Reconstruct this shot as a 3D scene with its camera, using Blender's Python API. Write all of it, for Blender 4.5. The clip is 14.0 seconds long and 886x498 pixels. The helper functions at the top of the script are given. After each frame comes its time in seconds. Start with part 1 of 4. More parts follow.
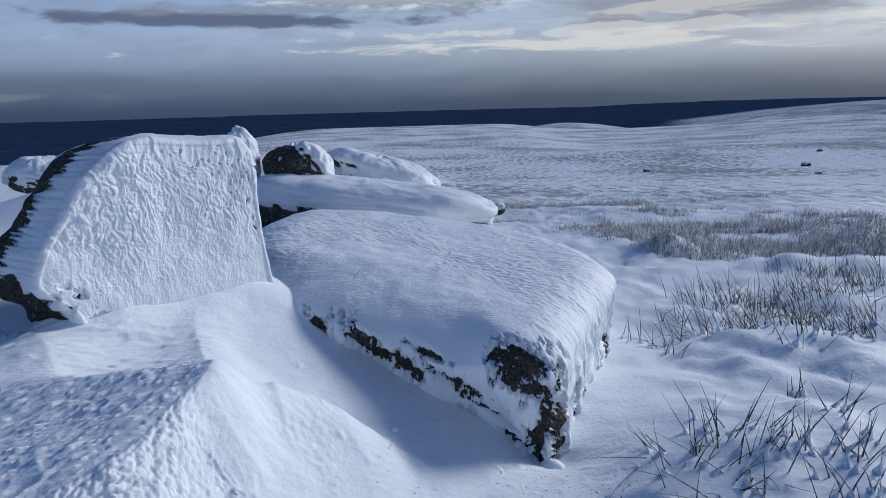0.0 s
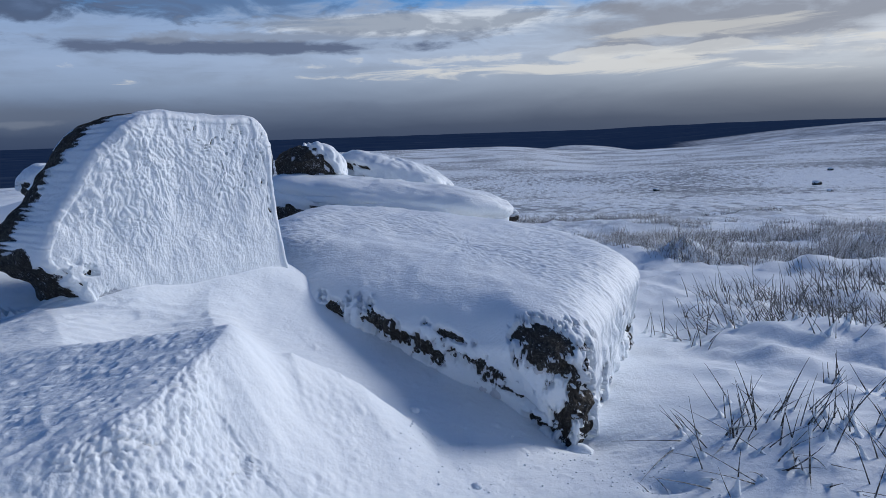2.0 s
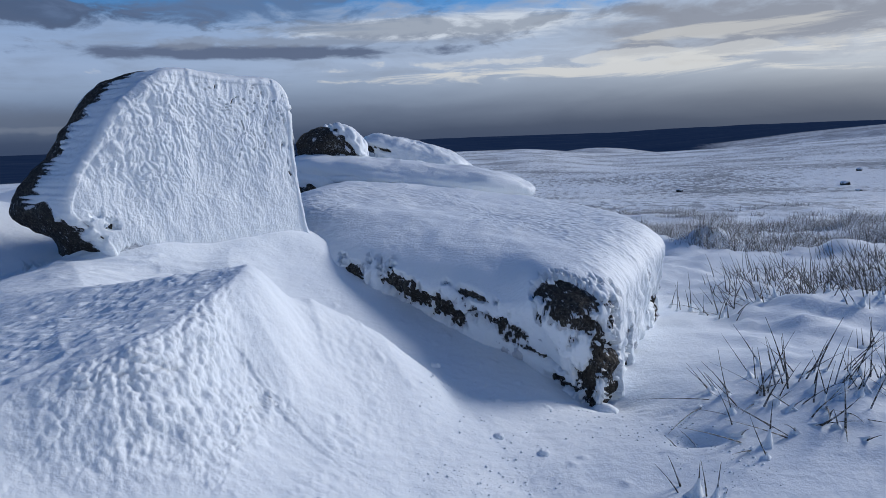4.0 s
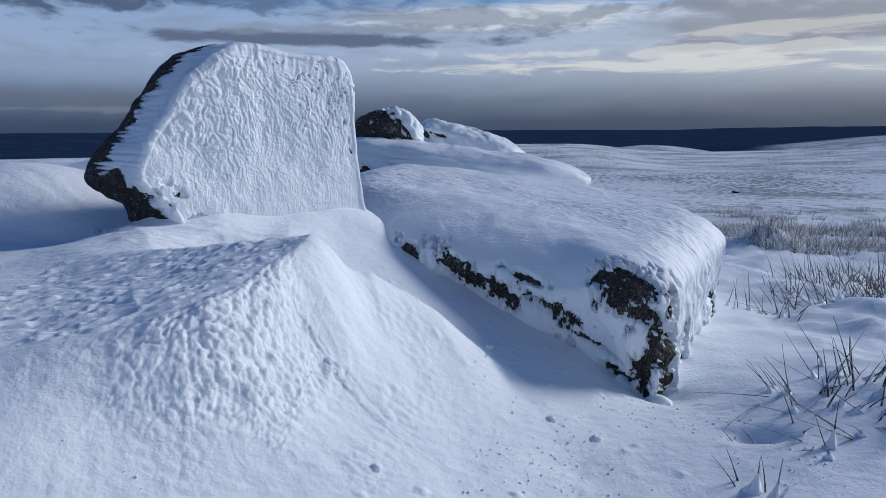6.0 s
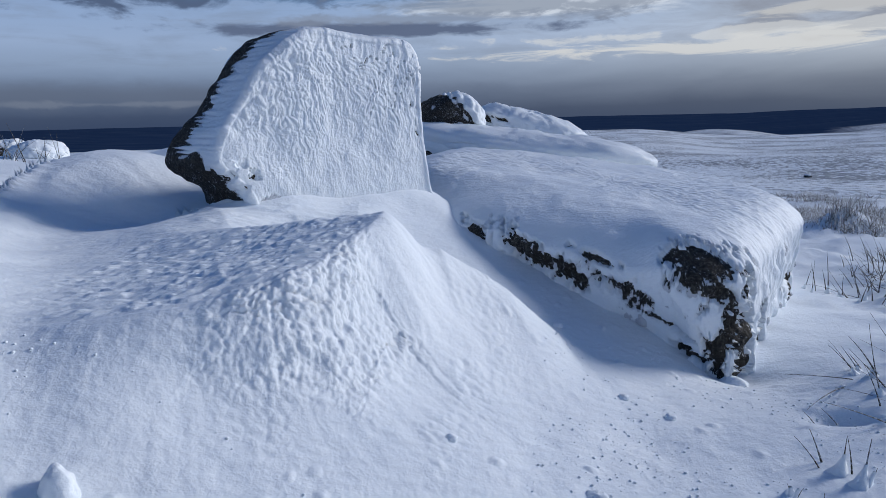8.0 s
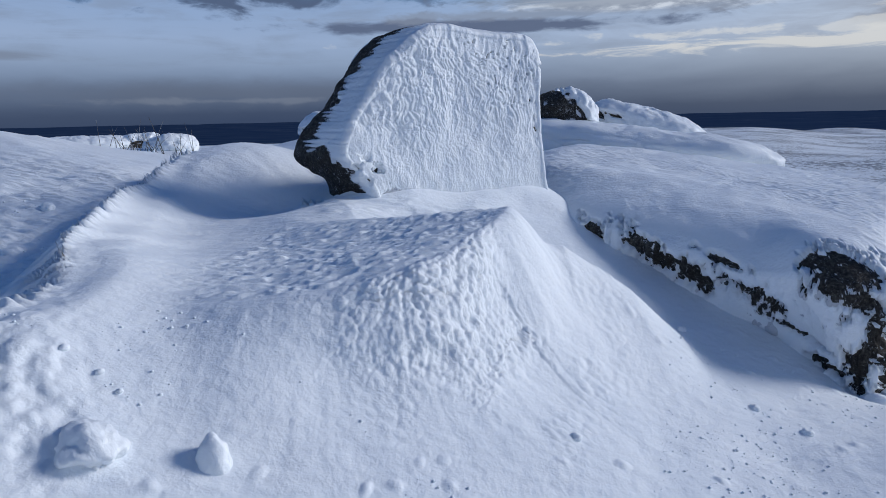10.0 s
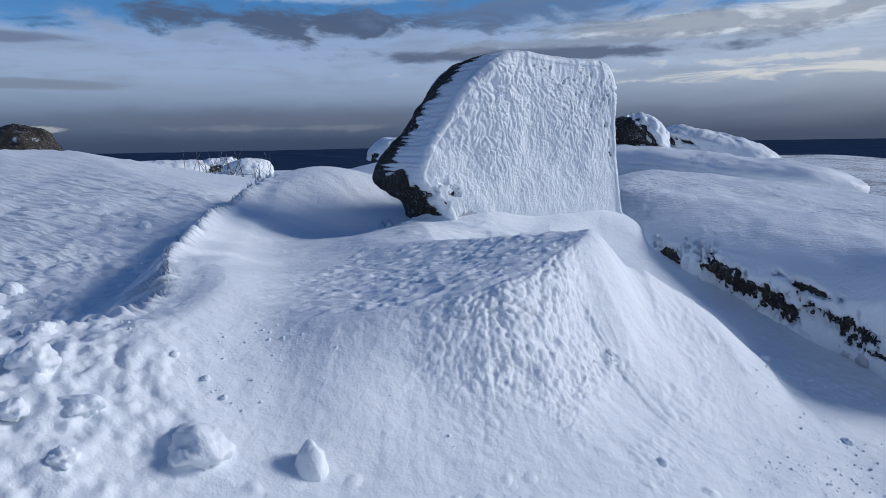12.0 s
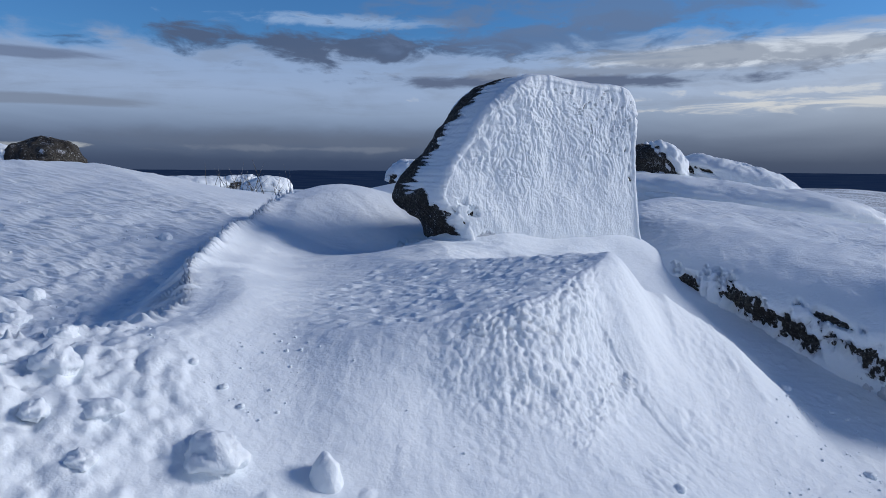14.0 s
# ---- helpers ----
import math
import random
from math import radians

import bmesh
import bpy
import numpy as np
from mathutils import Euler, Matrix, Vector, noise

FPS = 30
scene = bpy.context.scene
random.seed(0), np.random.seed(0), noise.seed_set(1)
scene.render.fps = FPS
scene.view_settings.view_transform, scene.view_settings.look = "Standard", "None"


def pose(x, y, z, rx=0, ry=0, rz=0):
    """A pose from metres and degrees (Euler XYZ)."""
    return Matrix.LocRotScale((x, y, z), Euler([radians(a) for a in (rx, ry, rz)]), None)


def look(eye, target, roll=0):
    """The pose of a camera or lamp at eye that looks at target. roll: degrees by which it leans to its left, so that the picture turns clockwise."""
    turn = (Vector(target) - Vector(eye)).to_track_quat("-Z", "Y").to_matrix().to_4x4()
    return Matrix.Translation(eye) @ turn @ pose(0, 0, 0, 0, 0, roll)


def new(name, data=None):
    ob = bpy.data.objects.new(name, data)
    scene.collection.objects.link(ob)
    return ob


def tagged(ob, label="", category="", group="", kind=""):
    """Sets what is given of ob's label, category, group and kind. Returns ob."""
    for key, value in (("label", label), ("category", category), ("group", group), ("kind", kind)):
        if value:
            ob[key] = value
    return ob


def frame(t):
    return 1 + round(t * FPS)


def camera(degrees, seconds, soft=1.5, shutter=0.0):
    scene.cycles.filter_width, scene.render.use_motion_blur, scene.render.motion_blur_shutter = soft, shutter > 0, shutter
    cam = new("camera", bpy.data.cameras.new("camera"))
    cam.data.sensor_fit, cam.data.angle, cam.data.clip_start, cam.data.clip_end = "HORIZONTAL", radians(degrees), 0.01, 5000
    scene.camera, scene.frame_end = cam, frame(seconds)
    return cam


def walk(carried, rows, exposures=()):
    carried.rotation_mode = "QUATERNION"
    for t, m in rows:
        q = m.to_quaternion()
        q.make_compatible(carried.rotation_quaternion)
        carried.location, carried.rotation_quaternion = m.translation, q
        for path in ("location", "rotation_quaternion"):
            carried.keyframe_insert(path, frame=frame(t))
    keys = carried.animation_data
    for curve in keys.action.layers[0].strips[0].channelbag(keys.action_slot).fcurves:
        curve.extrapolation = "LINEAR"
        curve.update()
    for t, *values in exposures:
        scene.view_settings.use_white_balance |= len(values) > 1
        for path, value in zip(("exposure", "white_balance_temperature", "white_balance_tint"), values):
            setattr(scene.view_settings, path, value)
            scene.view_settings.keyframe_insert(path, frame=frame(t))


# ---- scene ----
cam = camera(67.4, 14.0, soft=0.7)
PATH = [
    (0, (-0.061, 1.001, 1.351), (-0.086, 2.959, 0.942), -1.6),
    (0.5, (-0.084, 1.004, 1.33), (-0.119, 2.968, 0.952), -1.6),
    (1, (-0.118, 0.986, 1.248), (-0.172, 2.953, 0.89), -1.9),
    (1.5, (-0.14, 1.031, 1.112), (-0.201, 3.0, 0.762), -2.0),
    (2, (-0.151, 1.092, 1.024), (-0.201, 3.062, 0.684), -2.0),
    (2.5, (-0.146, 1.134, 0.915), (-0.192, 3.107, 0.589), -2.3),
    (3, (-0.147, 1.124, 0.824), (-0.207, 3.097, 0.502), -2.5),
    (5.5, (-0.219, 1.096, 0.671), (-0.433, 3.054, 0.324), -0.7),
    (6, (-0.24, 1.089, 0.657), (-0.488, 3.042, 0.306), -0.3),
    (6.5, (-0.258, 1.075, 0.628), (-0.546, 3.021, 0.272), -0.5),
    (7, (-0.263, 1.079, 0.61), (-0.588, 3.018, 0.245), -0.7),
    (7.5, (-0.263, 1.067, 0.602), (-0.626, 2.998, 0.23), -1.2),
    (8, (-0.301, 1.05, 0.603), (-0.719, 2.969, 0.221), -1.4),
    (8.5, (-0.342, 1.024, 0.609), (-0.838, 2.923, 0.226), -1.5),
    (9, (-0.371, 1.022, 0.61), (-0.95, 2.895, 0.219), -1.4),
    (11.5, (-0.477, 0.941, 0.576), (-1.301, 2.73, 0.228), -1.2),
    (12, (-0.495, 0.91, 0.586), (-1.36, 2.687, 0.281), -1.1),
    (12.5, (-0.506, 0.894, 0.584), (-1.401, 2.664, 0.325), -0.8),
    (13, (-0.511, 0.877, 0.576), (-1.421, 2.644, 0.351), -0.0),
    (13.5, (-0.527, 0.875, 0.574), (-1.438, 2.642, 0.355), 0.6),
    (14, (-0.512, 0.89, 0.559), (-1.419, 2.657, 0.325), 0.4),
]
walk(cam, [(t, look(eye, target, roll)) for t, eye, target, roll in PATH])

# ---- world, sun ----
SUN_AZ, SUN_EL = 57.0, 24.0          # degrees east of +y, above the horizon
SKY_LIGHT = 1.0
scene.view_settings.exposure = -0.07
scene.view_settings.use_white_balance = True
scene.view_settings.white_balance_temperature = 6200

sun = new("sun", bpy.data.lights.new("sun", "SUN"))
sun.data.energy, sun.data.angle, sun.data.color = 2.45, radians(17.0), (1.0, 0.965, 0.935)
a, e = radians(SUN_AZ), radians(SUN_EL)
sun.matrix_world = look((0, 0, 50), (-math.sin(a) * math.cos(e), -math.cos(a) * math.cos(e), 50 - math.sin(e)))


class Nodes:
    """Short hand for building node trees."""

    def __init__(self, tree):
        self.t = tree

    def add(self, kind, **props):
        n = self.t.nodes.new(kind)
        for k, v in props.items():
            setattr(n, k, v)
        return n

    def put(self, socket, value):
        if hasattr(value, "links"):
            self.t.links.new(value, socket)
        elif value is not None:
            socket.default_value = value

    def math(self, op, a, b=None, c=None, clamp=False):
        n = self.add("ShaderNodeMath", operation=op, use_clamp=clamp)
        for s, v in zip(n.inputs, (a, b, c)):
            self.put(s, v)
        return n.outputs[0]

    def noise(self, vec, scale, detail=4.0, rough=0.55, dist=0.0):
        n = self.add("ShaderNodeTexNoise")
        self.put(n.inputs["Vector"], vec)
        n.inputs["Scale"].default_value = scale
        n.inputs["Detail"].default_value = detail
        n.inputs["Roughness"].default_value = rough
        n.inputs["Distortion"].default_value = dist
        return n.outputs[0]

    def ramp(self, fac, stops, smooth=False):
        n = self.add("ShaderNodeValToRGB")
        n.color_ramp.interpolation = "B_SPLINE" if smooth else "LINEAR"
        els = n.color_ramp.elements
        while len(els) < len(stops):
            els.new(0.5)
        for el, (p, c) in zip(els, stops):
            el.position = p
            el.color = (*c, 1) if isinstance(c, tuple) else (c, c, c, 1)
        self.put(n.inputs[0], fac)
        return n.outputs[0]

    def mix(self, fac, a, b, mode="MIX"):
        n = self.add("ShaderNodeMix", data_type="RGBA", blend_type=mode)
        self.put(n.inputs[0], fac)
        self.put(n.inputs[6], a if hasattr(a, "links") else (*a, 1))
        self.put(n.inputs[7], b if hasattr(b, "links") else (*b, 1))
        return n.outputs[2]

    def scaled(self, vec, s):
        n = self.add("ShaderNodeVectorMath", operation="MULTIPLY")
        self.put(n.inputs[0], vec)
        n.inputs[1].default_value = s
        return n.outputs[0]

    def comb(self, x, y, z=0.0):
        n = self.add("ShaderNodeCombineXYZ")
        for s, v in zip(n.inputs, (x, y, z)):
            self.put(s, v)
        return n.outputs[0]

    def step(self, v, lo, hi):
        n = self.add("ShaderNodeMapRange", interpolation_type="SMOOTHSTEP")
        self.put(n.inputs["Value"], v)
        n.inputs["From Min"].default_value, n.inputs["From Max"].default_value = lo, hi
        return n.outputs[0]


def make_world():
    w = bpy.data.worlds.new("sky")
    scene.world = w
    w.use_nodes = True
    w.node_tree.nodes.clear()
    N = Nodes(w.node_tree)
    sky = N.add("ShaderNodeTexSky", sky_type="NISHITA", sun_disc=False)
    sky.sun_elevation, sky.sun_rotation = radians(SUN_EL), radians(SUN_AZ)
    sky.air_density, sky.dust_density, sky.ozone_density = 1.0, 0.3, 2.0
    blue = N.mix(1.0, sky.outputs[0], (0.036, 0.067, 0.102), "MULTIPLY")
    tc = N.add("ShaderNodeTexCoord").outputs["Generated"]
    sep = N.add("ShaderNodeSeparateXYZ")
    N.put(sep.inputs[0], tc)
    az = N.math("MULTIPLY", N.math("ARCTAN2", sep.outputs[0], sep.outputs[1]), 180 / math.pi)
    el = N.math("MULTIPLY", N.math("ARCSINE", sep.outputs[2]), 180 / math.pi)
    def mul(a, b):
        return N.math("MULTIPLY", a, b)

    def add(a, b):
        return N.math("ADD", a, b)

    # cloud textures, stretched along the horizon
    streak = N.noise(N.comb(mul(az, 0.035), mul(el, 0.16), 3.0), 2.0, 6.0, 0.55, 0.4)
    wisps = N.noise(N.comb(mul(az, 0.05), mul(el, 0.42), 8.0), 2.2, 8.0, 0.62, 0.8)
    puffs = N.noise(N.comb(mul(az, 0.10), mul(el, 0.30), 5.0), 2.0, 8.0, 0.58, 0.35)
    el_w = add(el, mul(N.math("SUBTRACT", streak, 0.5), 1.6))
    veil = N.ramp(N.math("DIVIDE", el_w, 30.0, clamp=True), [
        (0.0, (0.078, 0.098, 0.145)), (0.023, (0.092, 0.112, 0.158)), (0.085, (0.21, 0.24, 0.295)),
        (0.155, (0.44, 0.49, 0.56)), (0.21, (0.52, 0.58, 0.67)), (0.30, (0.46, 0.55, 0.68)), (0.5, (0.30, 0.37, 0.52)), (1.0, (0.20, 0.28, 0.46))])
    # brighter towards the sun
    to_sun = N.step(az, -35.0, 70.0)
    glow = N.ramp(to_sun, [(0.0, (0.62, 0.72, 0.88)), (0.5, (1.0, 1.0, 1.0)), (1.0, (1.75, 1.58, 1.35))])
    veil = N.mix(1.0, veil, glow, "MULTIPLY")
    mottle = mul(add(mul(puffs, 0.5), mul(wisps, 0.5)), N.step(el, 1.0, 5.0))
    veil = N.mix(mul(N.step(mottle, 0.44, 0.66), 0.45), veil, N.mix(to_sun, (0.22, 0.27, 0.36), (0.42, 0.42, 0.44)))
    # heaps of a broken layer overhead, foreshortened towards the horizon
    zz = add(N.math("MAXIMUM", sep.outputs[2], 0.0), 0.05)
    over = N.comb(N.math("DIVIDE", sep.outputs[0], zz), N.math("DIVIDE", sep.outputs[1], zz), 2.0)
    heap = add(mul(N.noise(over, 0.55, 8.0, 0.58, 0.4), 0.65), mul(N.noise(over, 1.9, 6.0, 0.6), 0.35))
    tone = N.mix(to_sun, (0.10, 0.135, 0.215), (0.36, 0.36, 0.38))
    # clear blue above the veil, with broken cloud towards the sun and overhead
    gap = add(add(mul(N.math("SUBTRACT", el, 8.6), 0.42), mul(N.math("SUBTRACT", 0.5, puffs), 2.2)), mul(N.step(az, -40.0, -5.0), -0.35))
    gap = N.math("SUBTRACT", gap, mul(N.step(az, 8.0, 30.0), 2.2))
    gap = N.step(gap, 0.0, 0.75)
    col = N.mix(gap, veil, blue)
    dark = mul(N.step(heap, 0.52, 0.64), N.step(el, 12.5, 18.0))
    col = N.mix(mul(dark, 0.75), col, tone)

    def bank(col, az0, el0, half, thick, tone, strength, rag, grain=wisps, soft=0.6):
        """A bank of cloud with ragged edges."""
        d_az = N.math("DIVIDE", N.math("SUBTRACT", az, az0), half)
        d_el = N.math("DIVIDE", N.math("SUBTRACT", el, el0), thick)
        r = N.math("SQRT", add(mul(d_az, d_az), mul(d_el, d_el)))
        r = add(r, mul(N.math("SUBTRACT", grain, 0.5), rag))
        m = N.math("SUBTRACT", 1.0, N.step(r, 0.85 - soft / 2, 0.85 + soft / 2))
        return N.mix(mul(m, strength), col, tone)

    # white sheet beside the blue, thin veils on it
    col = bank(col, -1.0, 9.0, 13.0, 1.15, (0.68, 0.72, 0.77), 0.85, 2.2)
    col = bank(col, -35.0, 11.9, 8.0, 0.45, (0.50, 0.62, 0.80), 0.45, 5.5, puffs, 1.2)
    # dark heaps
    col = bank(col, -36.0, 10.0, 13.0, 1.35, (0.085, 0.115, 0.19), 0.92, 4.6, puffs, 0.8)
    col = bank(col, -19.0, 10.9, 12.0, 1.2, (0.125, 0.18, 0.30), 0.75, 5.0, puffs, 1.0)
    col = bank(col, -15.0, 12.8, 14.0, 1.4, (0.13, 0.20, 0.34), 0.7, 4.5, puffs, 1.0)
    col = bank(col, -4.0, 9.0, 12.0, 0.9, (0.24, 0.28, 0.35), 0.7, 5.0, puffs, 0.8)
    col = bank(col, -59.0, 8.2, 6.0, 0.5, (0.14, 0.18, 0.28), 0.8, 2.0)
    # the long dark streak and its puffs
    col = bank(col, -17.0, 7.35, 16.0, 0.66, (0.105, 0.135, 0.215), 0.92, 2.2, puffs, 0.5)
    col = bank(col, -12.0, 8.1, 16.0, 0.45, (0.24, 0.28, 0.36), 0.7, 4.5, puffs, 0.8)
    # broken grey sheet and bright rifts towards the sun
    col = bank(col, 22.0, 7.6, 15.0, 2.1, (0.27, 0.285, 0.33), 0.85, 2.6, puffs, 0.8)
    col = bank(col, 20.0, 7.4, 8.0, 0.55, (0.62, 0.61, 0.58), 0.7, 3.2)
    col = bank(col, 20.0, 5.1, 20.0, 0.60, (0.74, 0.72, 0.67), 0.75, 7.0, wisps, 1.0)
    col = bank(col, 14.0, 6.0, 18.0, 0.35, (0.70, 0.70, 0.68), 0.6, 7.0, puffs, 0.8)
    # grey streaks low on the shaded side
    col = bank(col, -58.0, 5.0, 9.0, 0.45, (0.20, 0.24, 0.32), 0.8, 1.6)
    col = bank(col, -36.0, 2.4, 20.0, 1.0, (0.125, 0.15, 0.205), 0.6, 1.8, puffs, 1.3)
    col = bank(col, -39.0, 1.75, 9.0, 0.22, (0.24, 0.27, 0.33), 0.35, 5.0, puffs, 1.3)
    col = bank(col, -57.5, 1.7, 3.0, 0.30, (0.45, 0.47, 0.48), 0.7, 5.0, puffs, 0.6)
    # the sky deepens towards the zenith
    col = N.mix(1.0, col, N.ramp(N.math("DIVIDE", el, 90.0, clamp=True), [(0.17, (1.0, 1.0, 1.0)), (0.42, (0.70, 0.74, 0.80)), (1.0, (0.55, 0.61, 0.70))]), "MULTIPLY")
    bg = N.add("ShaderNodeBackground")
    N.put(bg.inputs[0], col)
    bg.inputs[1].default_value = SKY_LIGHT
    out = N.add("ShaderNodeOutputWorld")
    N.put(out.inputs[0], bg.outputs[0])


make_world()


# ---- materials ----
def material(name):
    m = bpy.data.materials.new(name)
    m.use_nodes = True
    N = Nodes(m.node_tree)
    p = m.node_tree.nodes["Principled BSDF"]
    p.inputs["Specular IOR Level"].default_value = 0.3
    return m, N, p


def bump(N, p, height, strength, distance):
    b = N.add("ShaderNodeBump")
    b.inputs["Strength"].default_value, b.inputs["Distance"].default_value = strength, distance
    N.put(b.inputs["Height"], height)
    N.put(p.inputs["Normal"], b.outputs[0])


def snow_material(name, grain=1.0):
    m, N, p = material(name)
    pos = N.add("ShaderNodeNewGeometry").outputs["Position"]
    broad = N.noise(pos, 1.3, 3.0)
    fine = N.noise(pos, 60.0, 5.0, 0.65)
    crumb = N.noise(N.scaled(pos, (1.0, 1.6, 1.0)), 26.0, 4.0, 0.6)
    col = N.ramp(N.math("ADD", N.math("MULTIPLY", broad, 0.7), N.math("MULTIPLY", fine, 0.3)), [(0.3, (0.79, 0.84, 0.885)), (0.7, (0.88, 0.91, 0.925))])
    N.put(p.inputs["Base Color"], col)
    p.inputs["Roughness"].default_value = 0.55
    p.inputs["Specular IOR Level"].default_value = 0.2
    h = N.math("ADD", N.math("MULTIPLY", fine, 0.35), crumb)
    bump(N, p, h, 0.6 * grain, 0.012)
    return m


def rock_material():
    m, N, p = material("granite")
    pos = N.add("ShaderNodeNewGeometry").outputs["Position"]
    broad = N.noise(pos, 4.0, 5.0, 0.6)
    speck = N.noise(pos, 55.0, 5.0, 0.7)
    lichen = N.step(N.noise(pos, 9.0, 6.0, 0.65), 0.56, 0.66)
    grain = N.noise(pos, 120.0, 4.0, 0.7)
    col = N.ramp(speck, [(0.30, (0.010, 0.009, 0.009)), (0.48, (0.034, 0.030, 0.026)), (0.62, (0.10, 0.09, 0.074)), (0.75, (0.24, 0.22, 0.19))])
    col = N.mix(N.math("MULTIPLY", N.step(broad, 0.42, 0.62), 0.55), col, (0.028, 0.023, 0.018))
    col = N.mix(N.math("MULTIPLY", lichen, 0.35), col, (0.13, 0.125, 0.10))
    # rime dust caught in the grain
    rime = N.step(N.math("ADD", N.math("MULTIPLY", grain, 0.45), N.math("MULTIPLY", N.noise(pos, 24.0, 6.0, 0.75), 0.55)), 0.56, 0.64)
    crust = N.add("ShaderNodeAttribute", attribute_name="frost").outputs["Fac"]
    rime = N.math("MAXIMUM", rime, N.step(N.math("ADD", N.math("ADD", N.math("MULTIPLY", grain, 0.5), N.math("MULTIPLY", N.noise(pos, 14.0, 8.0, 0.75), 0.5)), N.math("MULTIPLY", crust, 0.28)), 0.60, 0.70))
    col = N.mix(N.math("MULTIPLY", rime, 0.85), col, (0.76, 0.79, 0.84))
    N.put(p.inputs["Base Color"], col)
    p.inputs["Roughness"].default_value = 0.85
    bump(N, p, N.math("ADD", speck, N.math("MULTIPLY", broad, 2.0)), 0.9, 0.02)
    return m


def ground_material():
    m, N, p = material("snow_ground")
    pos = N.add("ShaderNodeNewGeometry").outputs["Position"]
    sep = N.add("ShaderNodeSeparateXYZ")
    N.put(sep.inputs[0], pos)
    dist = N.math("SQRT", N.math("ADD", N.math("MULTIPLY", sep.outputs[0], sep.outputs[0]), N.math("MULTIPLY", sep.outputs[1], sep.outputs[1])))
    broad = N.noise(pos, 1.3, 3.0)
    fine = N.noise(pos, 60.0, 5.0, 0.65)
    crumb = N.noise(pos, 24.0, 4.0, 0.6)
    col = N.ramp(N.math("ADD", N.math("MULTIPLY", broad, 0.7), N.math("MULTIPLY", fine, 0.3)), [(0.3, (0.79, 0.84, 0.885)), (0.7, (0.88, 0.91, 0.925))])
    # heather and grass showing through the thin cover of the open moor
    flat = N.scaled(pos, (1.0, 1.0, 0.0))
    m1 = N.noise(N.scaled(flat, (1.4, 0.7, 1.0)), 0.85, 9.0, 0.72)
    m2 = N.noise(N.scaled(flat, (1.0, 0.8, 1.0)), 0.045, 7.0, 0.6)
    bare = N.step(N.math("ADD", N.math("MULTIPLY", m1, 0.6), N.math("MULTIPLY", m2, 0.4)), 0.485, 0.545)
    bare = N.math("MULTIPLY", bare, N.step(dist, 14.0, 40.0))
    col = N.mix(N.math("MULTIPLY", bare, 0.72), col, (0.15, 0.16, 0.18))
    # lower country beyond: woods, walls and moor free of snow, tinted with painted haze
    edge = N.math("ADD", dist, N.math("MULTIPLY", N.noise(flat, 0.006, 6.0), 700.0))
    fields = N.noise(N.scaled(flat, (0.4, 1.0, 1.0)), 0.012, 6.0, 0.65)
    # base colours carry the blue of distance haze
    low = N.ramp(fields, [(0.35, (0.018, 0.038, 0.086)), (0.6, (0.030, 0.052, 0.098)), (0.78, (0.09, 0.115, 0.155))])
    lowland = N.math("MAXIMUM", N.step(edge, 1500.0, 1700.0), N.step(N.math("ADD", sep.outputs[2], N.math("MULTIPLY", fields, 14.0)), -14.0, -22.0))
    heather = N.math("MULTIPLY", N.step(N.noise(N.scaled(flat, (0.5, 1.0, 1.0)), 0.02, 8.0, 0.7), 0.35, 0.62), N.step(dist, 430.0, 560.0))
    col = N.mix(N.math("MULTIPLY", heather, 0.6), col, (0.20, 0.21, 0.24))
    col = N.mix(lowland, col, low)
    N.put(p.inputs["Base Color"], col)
    p.inputs["Roughness"].default_value = 0.6
    N.put(p.inputs["Specular IOR Level"], N.math("MULTIPLY", N.math("SUBTRACT", 1.0, N.step(dist, 20.0, 60.0)), 0.2))
    h = N.math("ADD", N.math("MULTIPLY", fine, 0.35), crumb)
    moor = N.math("MULTIPLY", N.noise(N.scaled(flat, (1.0, 0.8, 1.0)), 0.8, 8.0, 0.62), N.math("MULTIPLY", N.step(dist, 12.0, 30.0), 60.0))
    bump(N, p, N.math("ADD", h, moor), 0.55, 0.012)
    return m


SNOW = snow_material("snow_crust")
RIME = snow_material("rime_ice", 1.3)
ROCK = rock_material()
GROUND = ground_material()


# ---- noise and surfaces ----
def lattice(ix, iy, iz, seed):
    h = (ix * 374761393 + iy * 668265263 + iz * 2147483647 + seed * 1274126177) & 0xFFFFFFFF
    h = ((h ^ (h >> 13)) * 1274126177) & 0xFFFFFFFF
    h = ((h ^ (h >> 16)) * 2246822519) & 0xFFFFFFFF
    return (h ^ (h >> 15)) / 4294967295.0


def value_noise(x, y, z=0.0, seed=0):
    """Smooth noise, about -1 to 1."""
    x, y, z = np.broadcast_arrays(np.asarray(x, float), np.asarray(y, float), np.asarray(z, float))
    fx, fy, fz = np.floor(x), np.floor(y), np.floor(z)
    ix, iy, iz = fx.astype(np.int64), fy.astype(np.int64), fz.astype(np.int64)
    u, v, w = x - fx, y - fy, z - fz
    u, v, w = [q * q * q * (q * (q * 6 - 15) + 10) for q in (u, v, w)]
    total = 0.0
    for dx, wx in ((0, 1 - u), (1, u)):
        for dy, wy in ((0, 1 - v), (1, v)):
            for dz, wz in ((0, 1 - w), (1, w)):
                total = total + wx * wy * wz * lattice(ix + dx, iy + dy, iz + dz, seed)
    return total * 2 - 1


def fbm(x, y, z=0.0, octaves=4, seed=0, rough=0.5):
    total, amp, f = 0.0, 1.0, 1.0
    for k in range(octaves):
        total = total + amp * value_noise(x * f, y * f, np.asarray(z) * f, seed + 17 * k)
        amp, f = amp * rough, f * 2.03
    return total


